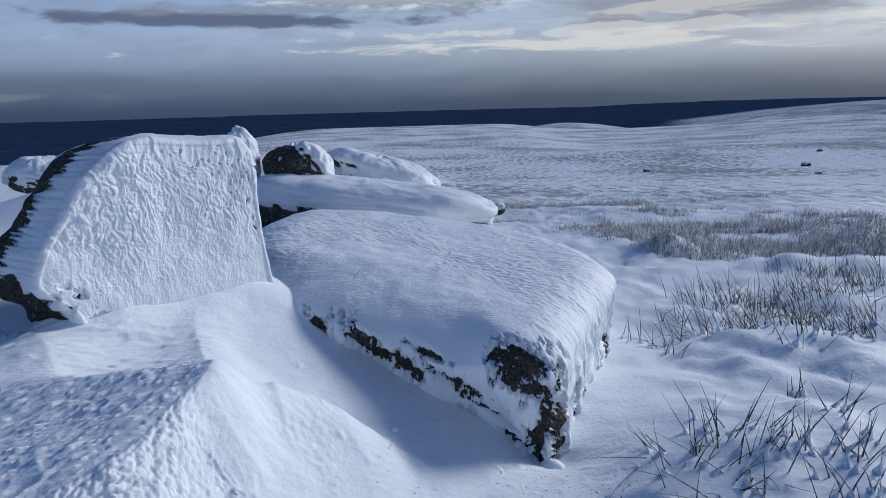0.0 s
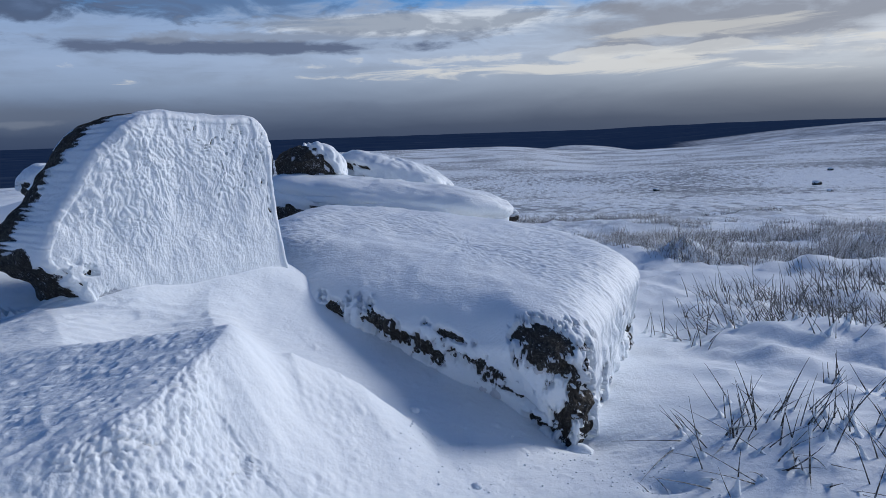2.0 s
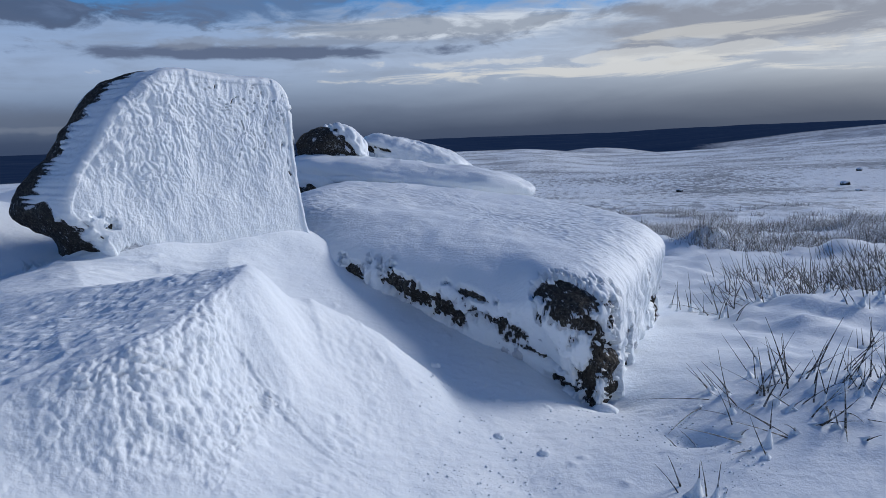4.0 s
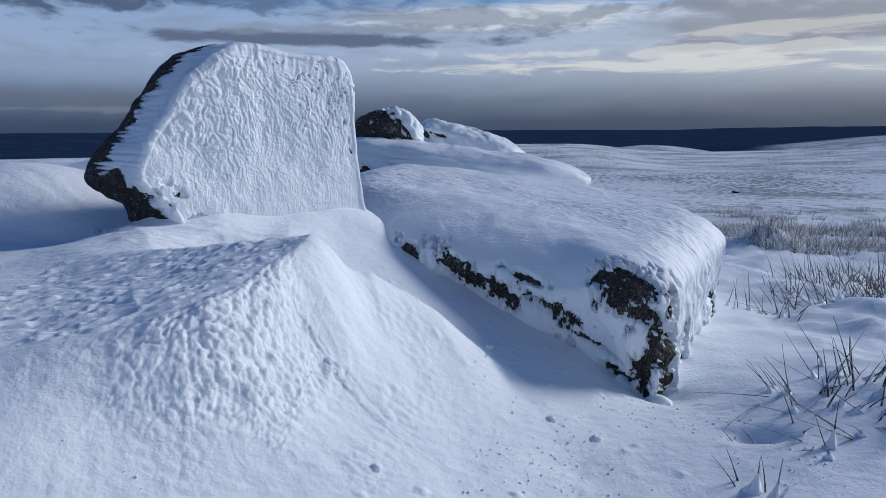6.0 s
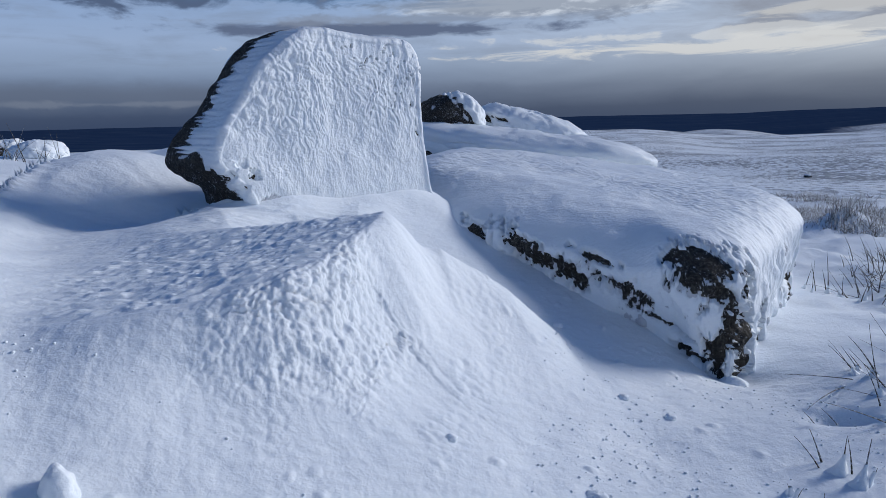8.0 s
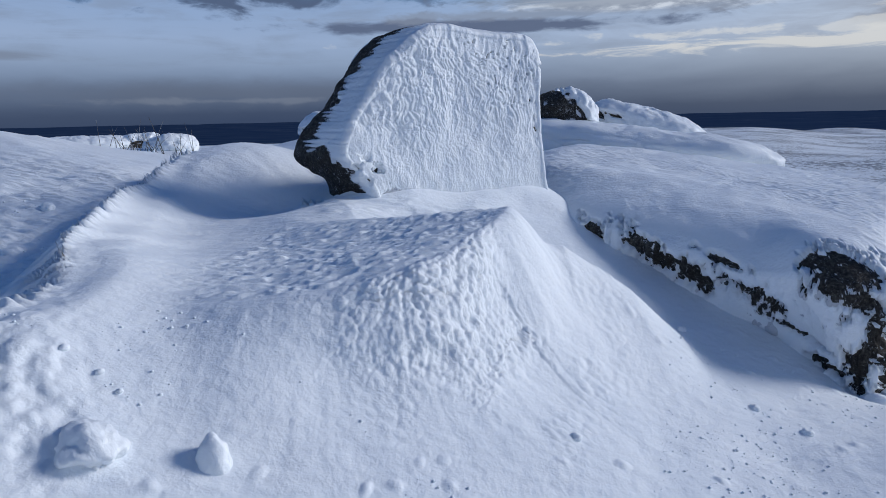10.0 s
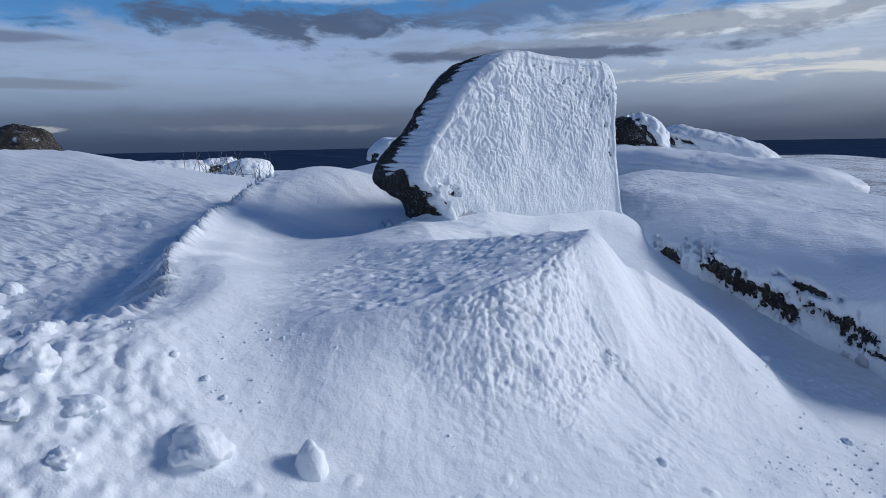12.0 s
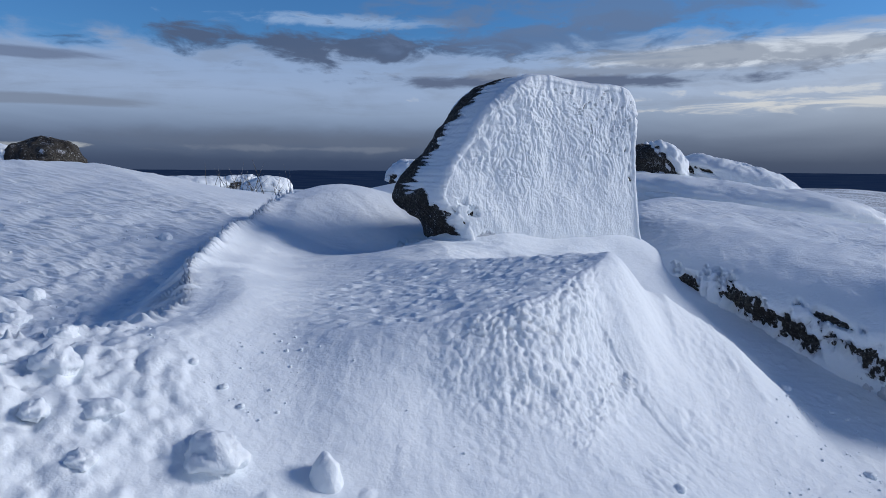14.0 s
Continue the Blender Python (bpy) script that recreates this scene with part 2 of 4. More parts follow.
def cells(x, y, seed=0):
    """Distances to the nearest and the second nearest of scattered points, one in each unit square."""
    x, y = np.asarray(x, float), np.asarray(y, float)
    ix, iy = np.floor(x).astype(np.int64), np.floor(y).astype(np.int64)
    a = np.full(x.shape, 9.0)
    b = np.full(x.shape, 9.0)
    for dx in (-1, 0, 1):
        for dy in (-1, 0, 1):
            px = ix + dx + 0.1 + 0.8 * lattice(ix + dx, iy + dy, 0 * ix, seed)
            py = iy + dy + 0.1 + 0.8 * lattice(ix + dx, iy + dy, 0 * ix + 1, seed)
            d = np.hypot(px - x, py - y)
            b = np.minimum(b, np.maximum(a, d))
            a = np.minimum(a, d)
    return a, b


def lumps(x, y, seed=0):
    """Rounded knobs, 0 in the creases to 1 on top."""
    a, b = cells(x, y, seed)
    return np.clip(1 - a * a * 1.6, 0, 1) * np.clip((b - a) * 4, 0, 1) ** 0.5


def knobs(x, y, seed=0):
    """Rounded knobs that touch without creases."""
    a, b = cells(x, y, seed)
    return np.clip(1 - 1.5 * a * a, 0, 1) * (0.6 + 0.4 * smooth(b - a, 0.0, 0.3))


def smooth(v, lo, hi):
    t = np.clip((v - lo) / (hi - lo), 0, 1)
    return t * t * (3 - 2 * t)


def smax(a, b, k):
    return 0.5 * (a + b + np.sqrt((a - b) ** 2 + k * k))


def mesh_object(name, verts, faces, mat, parent=None, label=""):
    me = bpy.data.meshes.new(name)
    verts = np.asarray(verts, np.float32)
    faces = np.asarray(faces, np.int32)
    n = faces.shape[1]
    me.vertices.add(len(verts))
    me.vertices.foreach_set("co", verts.ravel())
    me.loops.add(faces.size)
    me.loops.foreach_set("vertex_index", faces.ravel())
    me.polygons.add(len(faces))
    me.polygons.foreach_set("loop_start", np.arange(0, faces.size, n, dtype=np.int32))
    me.polygons.foreach_set("use_smooth", np.ones(len(faces), bool))
    me.update(calc_edges=True)
    me.validate()
    me.materials.append(mat)
    ob = new(name, me)
    ob.parent = parent
    return tagged(ob, label)


def ring_curve(points, count):
    """A closed smooth curve through the points (Catmull-Rom), count samples."""
    p = np.asarray(points, float)
    n = len(p)
    s = np.arange(count) / count * n
    i = np.floor(s).astype(int)
    t = (s - i)[:, None]
    a, b, c, d = p[(i - 1) % n], p[i % n], p[(i + 1) % n], p[(i + 2) % n]
    return 0.5 * (2 * b + (c - a) * t + (2 * a - 5 * b + 4 * c - d) * t * t + (3 * b - a - 3 * c + d) * t ** 3)


def grid_faces(rings, count):
    r, c = np.meshgrid(np.arange(rings - 1), np.arange(count), indexing="ij")
    a, b = r * count + c, r * count + (c + 1) % count
    return np.stack([a, b, b + count, a + count], -1).reshape(-1, 4)


def grid_normals(P):
    du = np.roll(P, -1, 1) - np.roll(P, 1, 1)
    dv = np.gradient(P, axis=0)
    n = np.cross(du, dv)
    return n / np.maximum(np.linalg.norm(n, axis=-1, keepdims=True), 1e-9)


def snowy_rock(name, P, depth, relief, label, category="rock", group="", rock_mat=None, snow_mat=None, snow_label="white wind-packed snow crust"):
    """A rock from rings of points P, with a crust of snow whose depth is given at each point (negative: bare)."""
    base = new(name)
    tagged(base, label, category, group)
    n = grid_normals(P)
    if np.mean(np.sum(n * (P - P.mean((0, 1))), -1)) < 0:
        n = -n
    rings, count = P.shape[:2]
    faces = grid_faces(rings, count)
    mesh_object("stone", (P + n * relief[..., None]).reshape(-1, 3), faces, rock_mat or ROCK, base)
    frost = base.children[0].data.attributes.new("frost", "FLOAT", "POINT")
    frost.data.foreach_set("value", smooth(depth.reshape(-1) + 0.03 * value_noise(P[..., 0] * 9, P[..., 1] * 9, P[..., 2] * 9, 19).reshape(-1), -0.028, 0.0).astype(np.float32))
    Q = P + n * depth[..., None]
    keep = (depth.reshape(-1)[faces] > -0.008).any(1)
    if keep.any():
        # the crust is one sheet: leave out loose specks
        part_of = np.arange(rings * count)
        kept = faces[keep]
        for _ in range(400):
            low = part_of[kept].min(1)
            before = part_of.copy()
            for c in range(4):
                np.minimum.at(part_of, kept[:, c], low)
            part_of = part_of[part_of]
            if (part_of == before).all():
                break
        ids, sizes = np.unique(part_of[kept[:, 0]], return_counts=True)
        keep[keep] = part_of[kept[:, 0]] == ids[np.argmax(sizes)]
        used, inv = np.unique(faces[keep], return_inverse=True)
        mesh_object("snow_crust", Q.reshape(-1, 3)[used], inv.reshape(-1, 4), snow_mat or SNOW, base, snow_label)
    return base


# ---- ground ----
# edge of the snow bank: from the foot of the standing rock over the peak, along the lumpy front and round to the rim
BANK = ((-1.80, 6.40), (-1.88, 5.55), (-1.62, 4.88), (-1.26, 4.14), (-1.31, 3.76), (-1.38, 3.47), (-1.52, 3.28), (-1.81, 3.09), (-2.12, 2.97), (-2.45, 2.90), (-2.80, 2.92))
# crest of the drift round the hollow, with its heights, ending in the sharp lip behind it
RIM = ((-4.30, 0.20, 0.03), (-3.40, 1.20, 0.00), (-3.05, 1.75, -0.02), (-2.85, 2.15, -0.02), (-2.68, 2.50, -0.02), (-2.69, 2.74, 0.01), (-2.80, 2.92, 0.06), (-2.97, 3.08, 0.11),
       (-3.27, 3.50, 0.155), (-3.66, 4.05, 0.205), (-3.88, 4.50, 0.21), (-4.11, 5.04, 0.36), (-3.95, 5.48, 0.44), (-3.70, 5.90, 0.37), (-3.25, 6.35, 0.22))


def polyline(points, x, y):
    """Signed distance from a line of points (positive to its left when walking it), how far along it, and the nearest place on it."""
    best = np.full(np.shape(x), 1e9)
    sign, where, nx, ny = np.zeros_like(best), np.zeros_like(best), np.zeros_like(best), np.zeros_like(best)
    for i in range(len(points) - 1):
        (ax, ay), (bx, by) = points[i][:2], points[i + 1][:2]
        ux, uy = bx - ax, by - ay
        t = np.clip(((x - ax) * ux + (y - ay) * uy) / (ux * ux + uy * uy), 0, 1)
        px, py = ax + t * ux, ay + t * uy
        d = np.hypot(x - px, y - py)
        m = d < best - 1e-9
        best = np.where(m, d, best)
        sign = np.where(m, np.sign((y - ay) * ux - (x - ax) * uy), sign)
        where, nx, ny = np.where(m, i + t, where), np.where(m, px, nx), np.where(m, py, ny)
    return best * np.where(sign == 0, 1, sign), where, nx, ny


def spline(points, per=4):
    """An open smooth curve through the points."""
    p = np.asarray(points, float)
    p = np.vstack([2 * p[0] - p[1], p, 2 * p[-1] - p[-2]])
    out = []
    for i in range(1, len(p) - 2):
        for t in np.arange(per) / per:
            q0, q1, q2, q3 = p[i - 1:i + 3]
            out.append(0.5 * (2 * q1 + (q2 - q0) * t + (2 * q0 - 5 * q1 + 4 * q2 - q3) * t * t + (3 * q1 - q0 - 3 * q2 + q3) * t ** 3))
    return np.array(out + [p[-2]])


BANK_LINE = spline(BANK)
RIM_LINE = spline(RIM)


def bank_frame(x, y):
    """Distance in front of the bank's edge (negative behind it), how far along it (0 to 10), and the nearest place on it."""
    d, run, nx, ny = polyline(BANK_LINE, x, y)
    return d, run / 4, nx, ny


def rim_frame(x, y):
    """Distance outside the rim (negative towards the hollow), how far along it (0 to 14), and the crest's height there."""
    d, run, _, _ = polyline(RIM_LINE, x, y)
    crest = np.interp(run, np.arange(len(RIM_LINE)), RIM_LINE[:, 2])
    # no crease where two stretches of the rim are equally near
    total, height, place = 1e-12, 0.0, 0.0
    for i, (px, py, pz) in enumerate(RIM_LINE):
        w = np.exp(-9.0 * np.hypot(x - px, y - py))
        total, height, place = total + w, height + w * pz, place + w * i
    soft = smooth(-d, 0.02, 0.25)
    far = np.maximum(0.05 - np.log(total) / 9.0, 0)
    d = np.where(d < 0, d * (1 - soft) - far * soft, d)
    return d, (run * (1 - soft) + place / total * soft) / 4, crest * (1 - soft) + height / total * soft


def apron_height(x, y):
    """The smooth slope that rises from the camera's feet to the left."""
    z = -0.625 - 0.401 * (x + 1.222) + 0.148 * (np.clip(y, -1.0, 5.9) - 2.905)
    return -smax(-smax(z, -0.95, 0.12), -0.06, 0.06)


def bank_top(x, y):
    """Level of the bank's back and the hollow's floor."""
    z = 0.17 + 0.141 * (x + 1.28) + 0.144 * (np.minimum(y, 4.10 + 0.75 * smooth(-x, 1.9, 2.7)) - 4.06)
    east = smooth(x, -2.7, -1.7)
    z = z - 0.19 * east * smooth(y, 4.08, 4.45) + 0.05 * smooth(x, -2.9, -2.2) * smooth(y, 4.8, 5.5)
    ahead = np.maximum((x + 1.555) * 0.782 - (y - 6.08) * 0.623, 0)
    along = (x + 1.555) * 0.623 + (y - 6.08) * 0.782
    z = z + 0.09 * np.exp(-(ahead / 0.18) ** 1.2) * smooth(along, -1.55, -1.0)
    # scoured moat before the overhang
    z = z - 0.10 * np.exp(-(((x + 3.15) / 0.38) ** 2 + ((y - 5.0) / 0.40) ** 2))
    return np.maximum(z, -0.22)


def near_drifts(x, y):
    """Apron, bank, nose and hollow, and the weight with which they replace the hill."""
    apron = apron_height(x, y)
    off, run, nx, ny = bank_frame(x, y)
    out, inn = np.maximum(off, 0), np.maximum(-off, 0)
    edge_apron = apron_height(nx, ny)
    top = bank_top(x, y)
    level = bank_top(nx, ny)
    level = smax(level, edge_apron, 0.03)
    inside = smax(top, top + (edge_apron - top) * np.exp(-(inn / 0.33) ** 2), 0.03)
    # upright lumpy front, full smooth flank
    calm, wall = 1 - smooth(run, 1.6, 2.9), smooth(run, 3.0, 5.0) * (1 - 0.75 * smooth(run, 6.2, 7.6))
    width = 0.26 + 0.10 * calm + 0.12 * smooth(run, 6.2, 7.6)
    slope = 1 / (1 + (out / width) ** 2.3)
    step = 0.40 / (1 + (out / 0.34) ** 2) + 0.60 * np.exp(-(out / 0.15) ** 1.8)
    fall = slope * (1 - wall) + step * wall
    outside = apron + (level - edge_apron) * fall
    z = np.where(off > 0, outside, inside) - 0.022 * wall * np.exp(-(off / 0.07) ** 2)
    # nose that runs down from the peak between apron and trough
    ax, ay, bx, by = -1.27, 4.10, -0.46, 4.56
    L = math.hypot(bx - ax, by - ay)
    ux, uy = (bx - ax) / L, (by - ay) / L
    s = ((x - ax) * ux + (y - ay) * uy) / L
    side = (x - ax) * uy - (y - ay) * ux
    side = side + 0.10 * np.sin(np.clip(s, 0, 1) * math.pi)
    lift = np.interp(s, (-0.60, -0.20, 0.05, 0.35, 0.5, 0.75, 0.95, 1.15), (0.0, 0.15, 0.32, 0.40, 0.34, 0.26, 0.13, 0.0))
    nose = apron + lift * np.where(side > 0, 1 / (1 + (np.maximum(side, 0) / 0.27) ** 2.3), np.exp(-(np.abs(side) / 0.16) ** 1.6))
    # trough between the nose and the flat rock
    t = np.clip(((x + 1.35) * 0.83 - (y - 5.45) * 0.55) / 1.15, 0, 1)
    hollow = np.hypot(x + 1.35 - 0.95 * t, y - 5.45 + 0.63 * t)
    z = z - 0.20 * np.exp(-(hollow / 0.32) ** 2) * (1 - smooth(t, 0.6, 1.0)) * smooth(off, 0.0, 0.3)
    # drift in the corner between the two rocks
    z = z + 0.10 * np.exp(-(np.hypot(x + 1.58, y - 6.10) / 0.36) ** 2)
    mix = smooth(off, 0.0, 0.22)
    z = z * (1 - mix) + smax(z, nose, 0.06 + 0.09 * smooth(nose - apron, 0.02, 0.12)) * mix
    return z


def ground_height(x, y):
    x, y = np.asarray(x, float), np.asarray(y, float)
    d = np.hypot(x, y)
    az = np.degrees(np.arctan2(x, y))
    # hill shoulder that rises to the left, open moor falling away ahead
    rise = 0.23 * (np.sqrt(x ** 2 + 0.09) - x) / 2
    rise = 0.75 * np.tanh(rise / 0.75) + 0.085 * np.clip(y - 3.5, -2.0, 3.2) * smooth(-x, 3.3, 4.8)
    rise = rise + 0.26 * np.exp(-(((x + 9.6) / 2.3) ** 2 + ((y - 6.2) / 2.0) ** 2))
    z = -0.87 + rise - 0.078 * np.maximum(y - 6.2, 0) * smooth(x + 0.18 * y, -6, 2)
    z = z - 0.065 * np.maximum(y - 6.5, 0) * smooth(-x, 3.5, 7.0) * (1 - smooth(x + 0.18 * y, -6, 2))
    z = z - 0.09 * np.exp(-(((x - 0.45) / 0.6) ** 2 + ((y - 5.0) / 0.7) ** 2))
    z = z + 0.05 * smooth(-x, 2.7, 4.0)
    # spur of the hill beside the hollow
    back = np.maximum(y - 4.7 + 0.36 * (x + 4.0), 0)
    spur = -0.16 + np.minimum(0.09 * np.maximum(-x - 3.2, 0) + 0.12 * (np.clip(y, -1.0, 9.0) - 3.0), 0.72) - 0.20 * back
    k = (1 - smooth(-x, 8.0, 11.0)) * smooth(-x, 2.2, 2.9)
    z = z * (1 - k) + smax(z, spur, 0.06) * k

    near = (np.abs(x + 1.5) < 4.5) & (y < 8.0) & (y > -3.0)
    if near.any():
        xn, yn = x[near], y[near]
        drift = near_drifts(xn, yn)
        off, run, crest_z = rim_frame(xn, yn)
        wob = 0.02 * value_noise(run * 5, 0.3, 0, 5)
        off = off + wob
        hill = z[near]
        inner = 0.30 + 0.32 * smooth(run, 9.8, 11.5)
        drift = drift + np.maximum(crest_z - drift, 0) * np.exp(-(np.maximum(-off, 0) / inner) ** (1.4 + 0.5 * smooth(run, 10, 11.5)))
        outer = 0.12 + 0.20 * smooth(run, 2.0, 3.0) * (1 - smooth(run, 6.0, 8.0)) + 0.22 * smooth(run, 11.0, 12.0)
        lee = hill + np.maximum(crest_z - hill, 0) * np.exp(-(np.maximum(off, 0) / outer) ** 1.3)
        both = np.where(off > 0, lee, drift)
        w = (1 - smooth(yn, 6.3, 7.5)) * (1 - smooth(xn, 0.35, 1.1)) * smooth(yn, -2.5, -1.0) * smooth(xn, -5.6, -4.8)
        z[near] = hill * (1 - w) + both * w
    # scour at the near corner of the flat rock
    z = z - 0.09 * np.exp(-(((x - 0.56) / 0.24) ** 2 + ((y - 5.06) / 0.20) ** 2))
    # low swell under the far boulders
    z = z + 0.22 * np.exp(-(((x + 9.2) / 1.9) ** 2 + ((y - 10.0) / 1.4) ** 2))
    # bank behind the standing rock
    z = z + 0.55 * np.exp(-(((x + 4.8) / 1.7) ** 2 + ((y - 10.0) / 1.5) ** 2))
    # shoulder of the hill under the far boulders
    z = z + 0.10 * np.exp(-(((x + 8.9) / 1.4) ** 2 + ((y - 5.6) / 1.4) ** 2))
    # melted hollow round a stalk
    z = z - 0.09 * np.exp(-(((x - 0.95) / 0.13) ** 2 + ((y - 4.45) / 0.07) ** 2))
    # mounds of the rush bed
    z = z + 0.11 * np.exp(-(((x - 2.1) / 1.0) ** 2 + ((y - 5.1) / 0.75) ** 2))
    z = z + 0.16 * np.exp(-(((x - 3.0) / 0.6) ** 2 + ((y - 6.9) / 0.5) ** 2))
    z = z + 0.34 * np.exp(-(((x - 4.1) / 0.60) ** 2 + ((y - 13.6) / 0.45) ** 2)) + 0.22 * np.exp(-(((x - 5.6) / 1.6) ** 2 + ((y - 11.3) / 0.35) ** 2))
    tuss = smooth(x, 1.2, 2.2) * (0.45 + 0.55 * smooth(y, 4.8, 6.0)) * (1 - smooth(d, 25, 50))
    z = z + tuss * (0.06 * fbm(x * 1.7, y * 1.7, 0, 3, 11) + 0.05 * np.maximum(0, value_noise(x * 5, y * 5, 0, 12)) + 0.03 * np.maximum(0, value_noise(x * 11, y * 11, 0, 13)))
    drifted = smooth(d, 9, 16) * (1 - smooth(d, 80, 140)) * smooth(x + 0.35 * y, -2, 3)
    z = z + drifted * 0.12 * value_noise(x * 0.33, y * 0.5, 0, 14)
    # wind ripples and crumbs
    fade = 1 - smooth(d, 9, 25)
    z = z + fade * 0.012 * fbm(x * 2.1, y * 2.1, 0, 3, 21)

    # far country
    far = smooth(d, 60, 130)
    plain = -7.6 + 0.2 * smooth(d, 150, 420) + (-4.7 * smooth(az, 3, 12) + 5.9 * smooth(az, 12, 33)) * smooth(d, 120, 320)
    swell = 0.9 * value_noise(x / 60, y / 60, 0, 31) * smooth(d, 60, 120) * (1 - smooth(d, 250, 420))
    hill_r = 38.0 * smooth(az, 4, 36) * smooth(d, 560, 950)
    hill_m = 27.0 * np.exp(-((az - 10.0) / 7.0) ** 2) * np.exp(-((d - 720) / 150) ** 2)
    drop = -32.0 * smooth(d, 400, 620)
    zf = plain + swell + drop + hill_r + hill_m
    up = (36.0 + 5.0 * value_noise(x / 900, y / 900, 0, 33) + 5.0 * value_noise(x / 260, y / 260, 0, 34)) * smooth(d, 1500, 4300)
    zf = zf + up * (1 - smooth(az, 16, 36) * 0.8)
    left = smooth(-az, 10, 26)
    zl = 0.35 - 0.052 * np.maximum(d - 16, 0)
    zl = np.maximum(zl, -46.0) + (41.0 + 5.0 * value_noise(x / 900, y / 900, 0, 33) + 5.0 * value_noise(x / 260, y / 260, 0, 34)) * smooth(d, 1500, 4300)
    zf = zf * (1 - left) + zl * left
    far = np.maximum(far, left * smooth(d, 14, 26))
    return z * (1 - far) + zf * far


def fine_relief(x, y, z):
    """Small relief of the snow near the path: cauliflower rime on the bank's front, wind scales on its back, crumbs."""
    out = np.zeros_like(x)
    q, a, _, _ = bank_frame(x, y)
    r, ra, _ = rim_frame(x, y)
    wx, wy = 0.4 * value_noise(x * 7, y * 7, 0, 39), 0.4 * value_noise(x * 7, y * 7, 0, 40)
    # knobs on the front, counted along the edge and down the slope
    u, v = x + 0.3 * y, 0.5 * np.maximum(q, 0) - z
    above = z - apron_height(x, y)
    face = smooth(q, -0.03, 0.04) * smooth(above + 0.10 * wx, 0.10, 0.22) * smooth(a + 0.3 * wy, 3.45, 4.1) * (1 - smooth(a + 0.8 * wy, 5.6, 7.4))
    big = smooth(value_noise(u * 4, v * 4, 0, 33), -0.5, 0.5)
    out += face * (0.012 * (0.3 + big) * knobs(u * 24 + 2 * wx, v * 28 + 2 * wy, 41) + 0.008 * knobs(u * 48 + 2 * wy, v * 56 + 2 * wx, 42) + 0.013 * fbm(u * 6, v * 8, 0, 4, 32) - 0.008)
    cracks, second = cells(u * 4 + 2 * wx, v * 6 + 2 * wy, 34)
    out -= face * 0.010 * (1 - smooth(second - cracks, 0.0, 0.07)) * big
    # broken scales lower down the front and on the flank
    side = smooth(q, 0.02, 0.15) * (1 - smooth(q, 0.45, 0.75)) * smooth(a, 2.4, 3.2) * (1 - smooth(a, 5.2, 7.0))
    out += side * 0.008 * knobs(x * 24 + wx, y * 24 + wy, 36) * smooth(value_noise(x * 5, y * 5, 0, 35), 0.0, 0.45)
    # wind scales on the back, drawn out towards the peak
    back = smooth(-q, -0.01, 0.06) * (1 - smooth(-q, 1.1, 1.9)) * smooth(a, 2.1, 2.7) * (1 - smooth(a + 0.2 * wy, 8.6, 9.6)) * smooth(-r, 0.10, 0.5)
    u, v = x * 0.82 + y * 0.57, -x * 0.57 + y * 0.82
    rip = value_noise(u * 15 + 0.8 * wx, v * 38 + 1.2 * wy, 0, 43)
    out += back * (0.010 * np.maximum(rip, -0.15) + 0.008 * np.maximum(value_noise(u * 30 + wy, v * 56 + wx, 0, 44), 0))
    # ripples round the foot of the standing rock
    foot = smooth(x, -3.0, -2.6) * (1 - smooth(x, -1.9, -1.4)) * smooth(y, 4.3, 4.6) * (1 - smooth(y, 5.1, 5.5))
    out += foot * 0.012 * np.maximum(value_noise(u * 9 + wx, v * 26 + wy, 0, 62), -0.2)
    # scoured comb along the rim's outer side
    comb = smooth(r, -0.06, 0.0) * (1 - smooth(r, 0.10, 0.22)) * smooth(ra, 2.0, 3.0) * (1 - smooth(ra, 11.1, 11.6))
    out += comb * 0.022 * value_noise(ra * 26 + wx, r * 3, 0, 67)
    # rough crust on the left, crumbs on the open snow
    crust = smooth(-x - 0.35 * (y - 2.3) + 0.35 * value_noise(x * 2, y * 2, 0, 38), 1.95, 2.6) * (1 - smooth(y + 0.55 * x, 0.9, 1.5)) * smooth(-r, -0.1, 0.2)
    beyond = smooth(r, 0.05, 0.35) * (1 - smooth(-x, 8.0, 11.0)) * (1 - smooth(y, 6.0, 8.5)) * smooth(-x, 2.4, 2.8) * (1 - smooth(ra, 11.0, 12.0))
    rough = np.maximum(crust, 0.5 * beyond)
    bits = lumps(x * 21 + wx, y * 21 + wy, 45) * smooth(value_noise(x * 3, y * 3, 0, 46) + 0.5 * value_noise(x * 9, y * 9, 0, 47), -0.1, 0.5)
    out += rough * (0.022 * bits + 0.016 * fbm(x * 9, y * 9, 0, 3, 48) + 0.020 * fbm(x * 22, y * 22, 0, 3, 37) + 0.007 * value_noise(x * 55, y * 55, 0, 83))
    spots = smooth(lattice(np.floor(x * 14 + wx).astype(np.int64), np.floor(y * 14 + wy).astype(np.int64), 0 * x.astype(np.int64), 49), 0.90, 0.97)
    cx, cy = (x * 14 + wx) % 1 - 0.5, (y * 14 + wy) % 1 - 0.5
    open_snow = smooth(q, 0.35, 0.6) * (1 - smooth(y + 0.3 * x, 5.0, 6.0))
    out += open_snow * spots * 0.010 * np.clip(1 - (cx * cx + cy * cy) * 7, 0, 1)
    # fine ripples
    close = 1 - smooth(np.hypot(x, y), 7, 12)
    out += close * 0.0022 * value_noise(u * 16, v * 42, 0, 50)
    return out


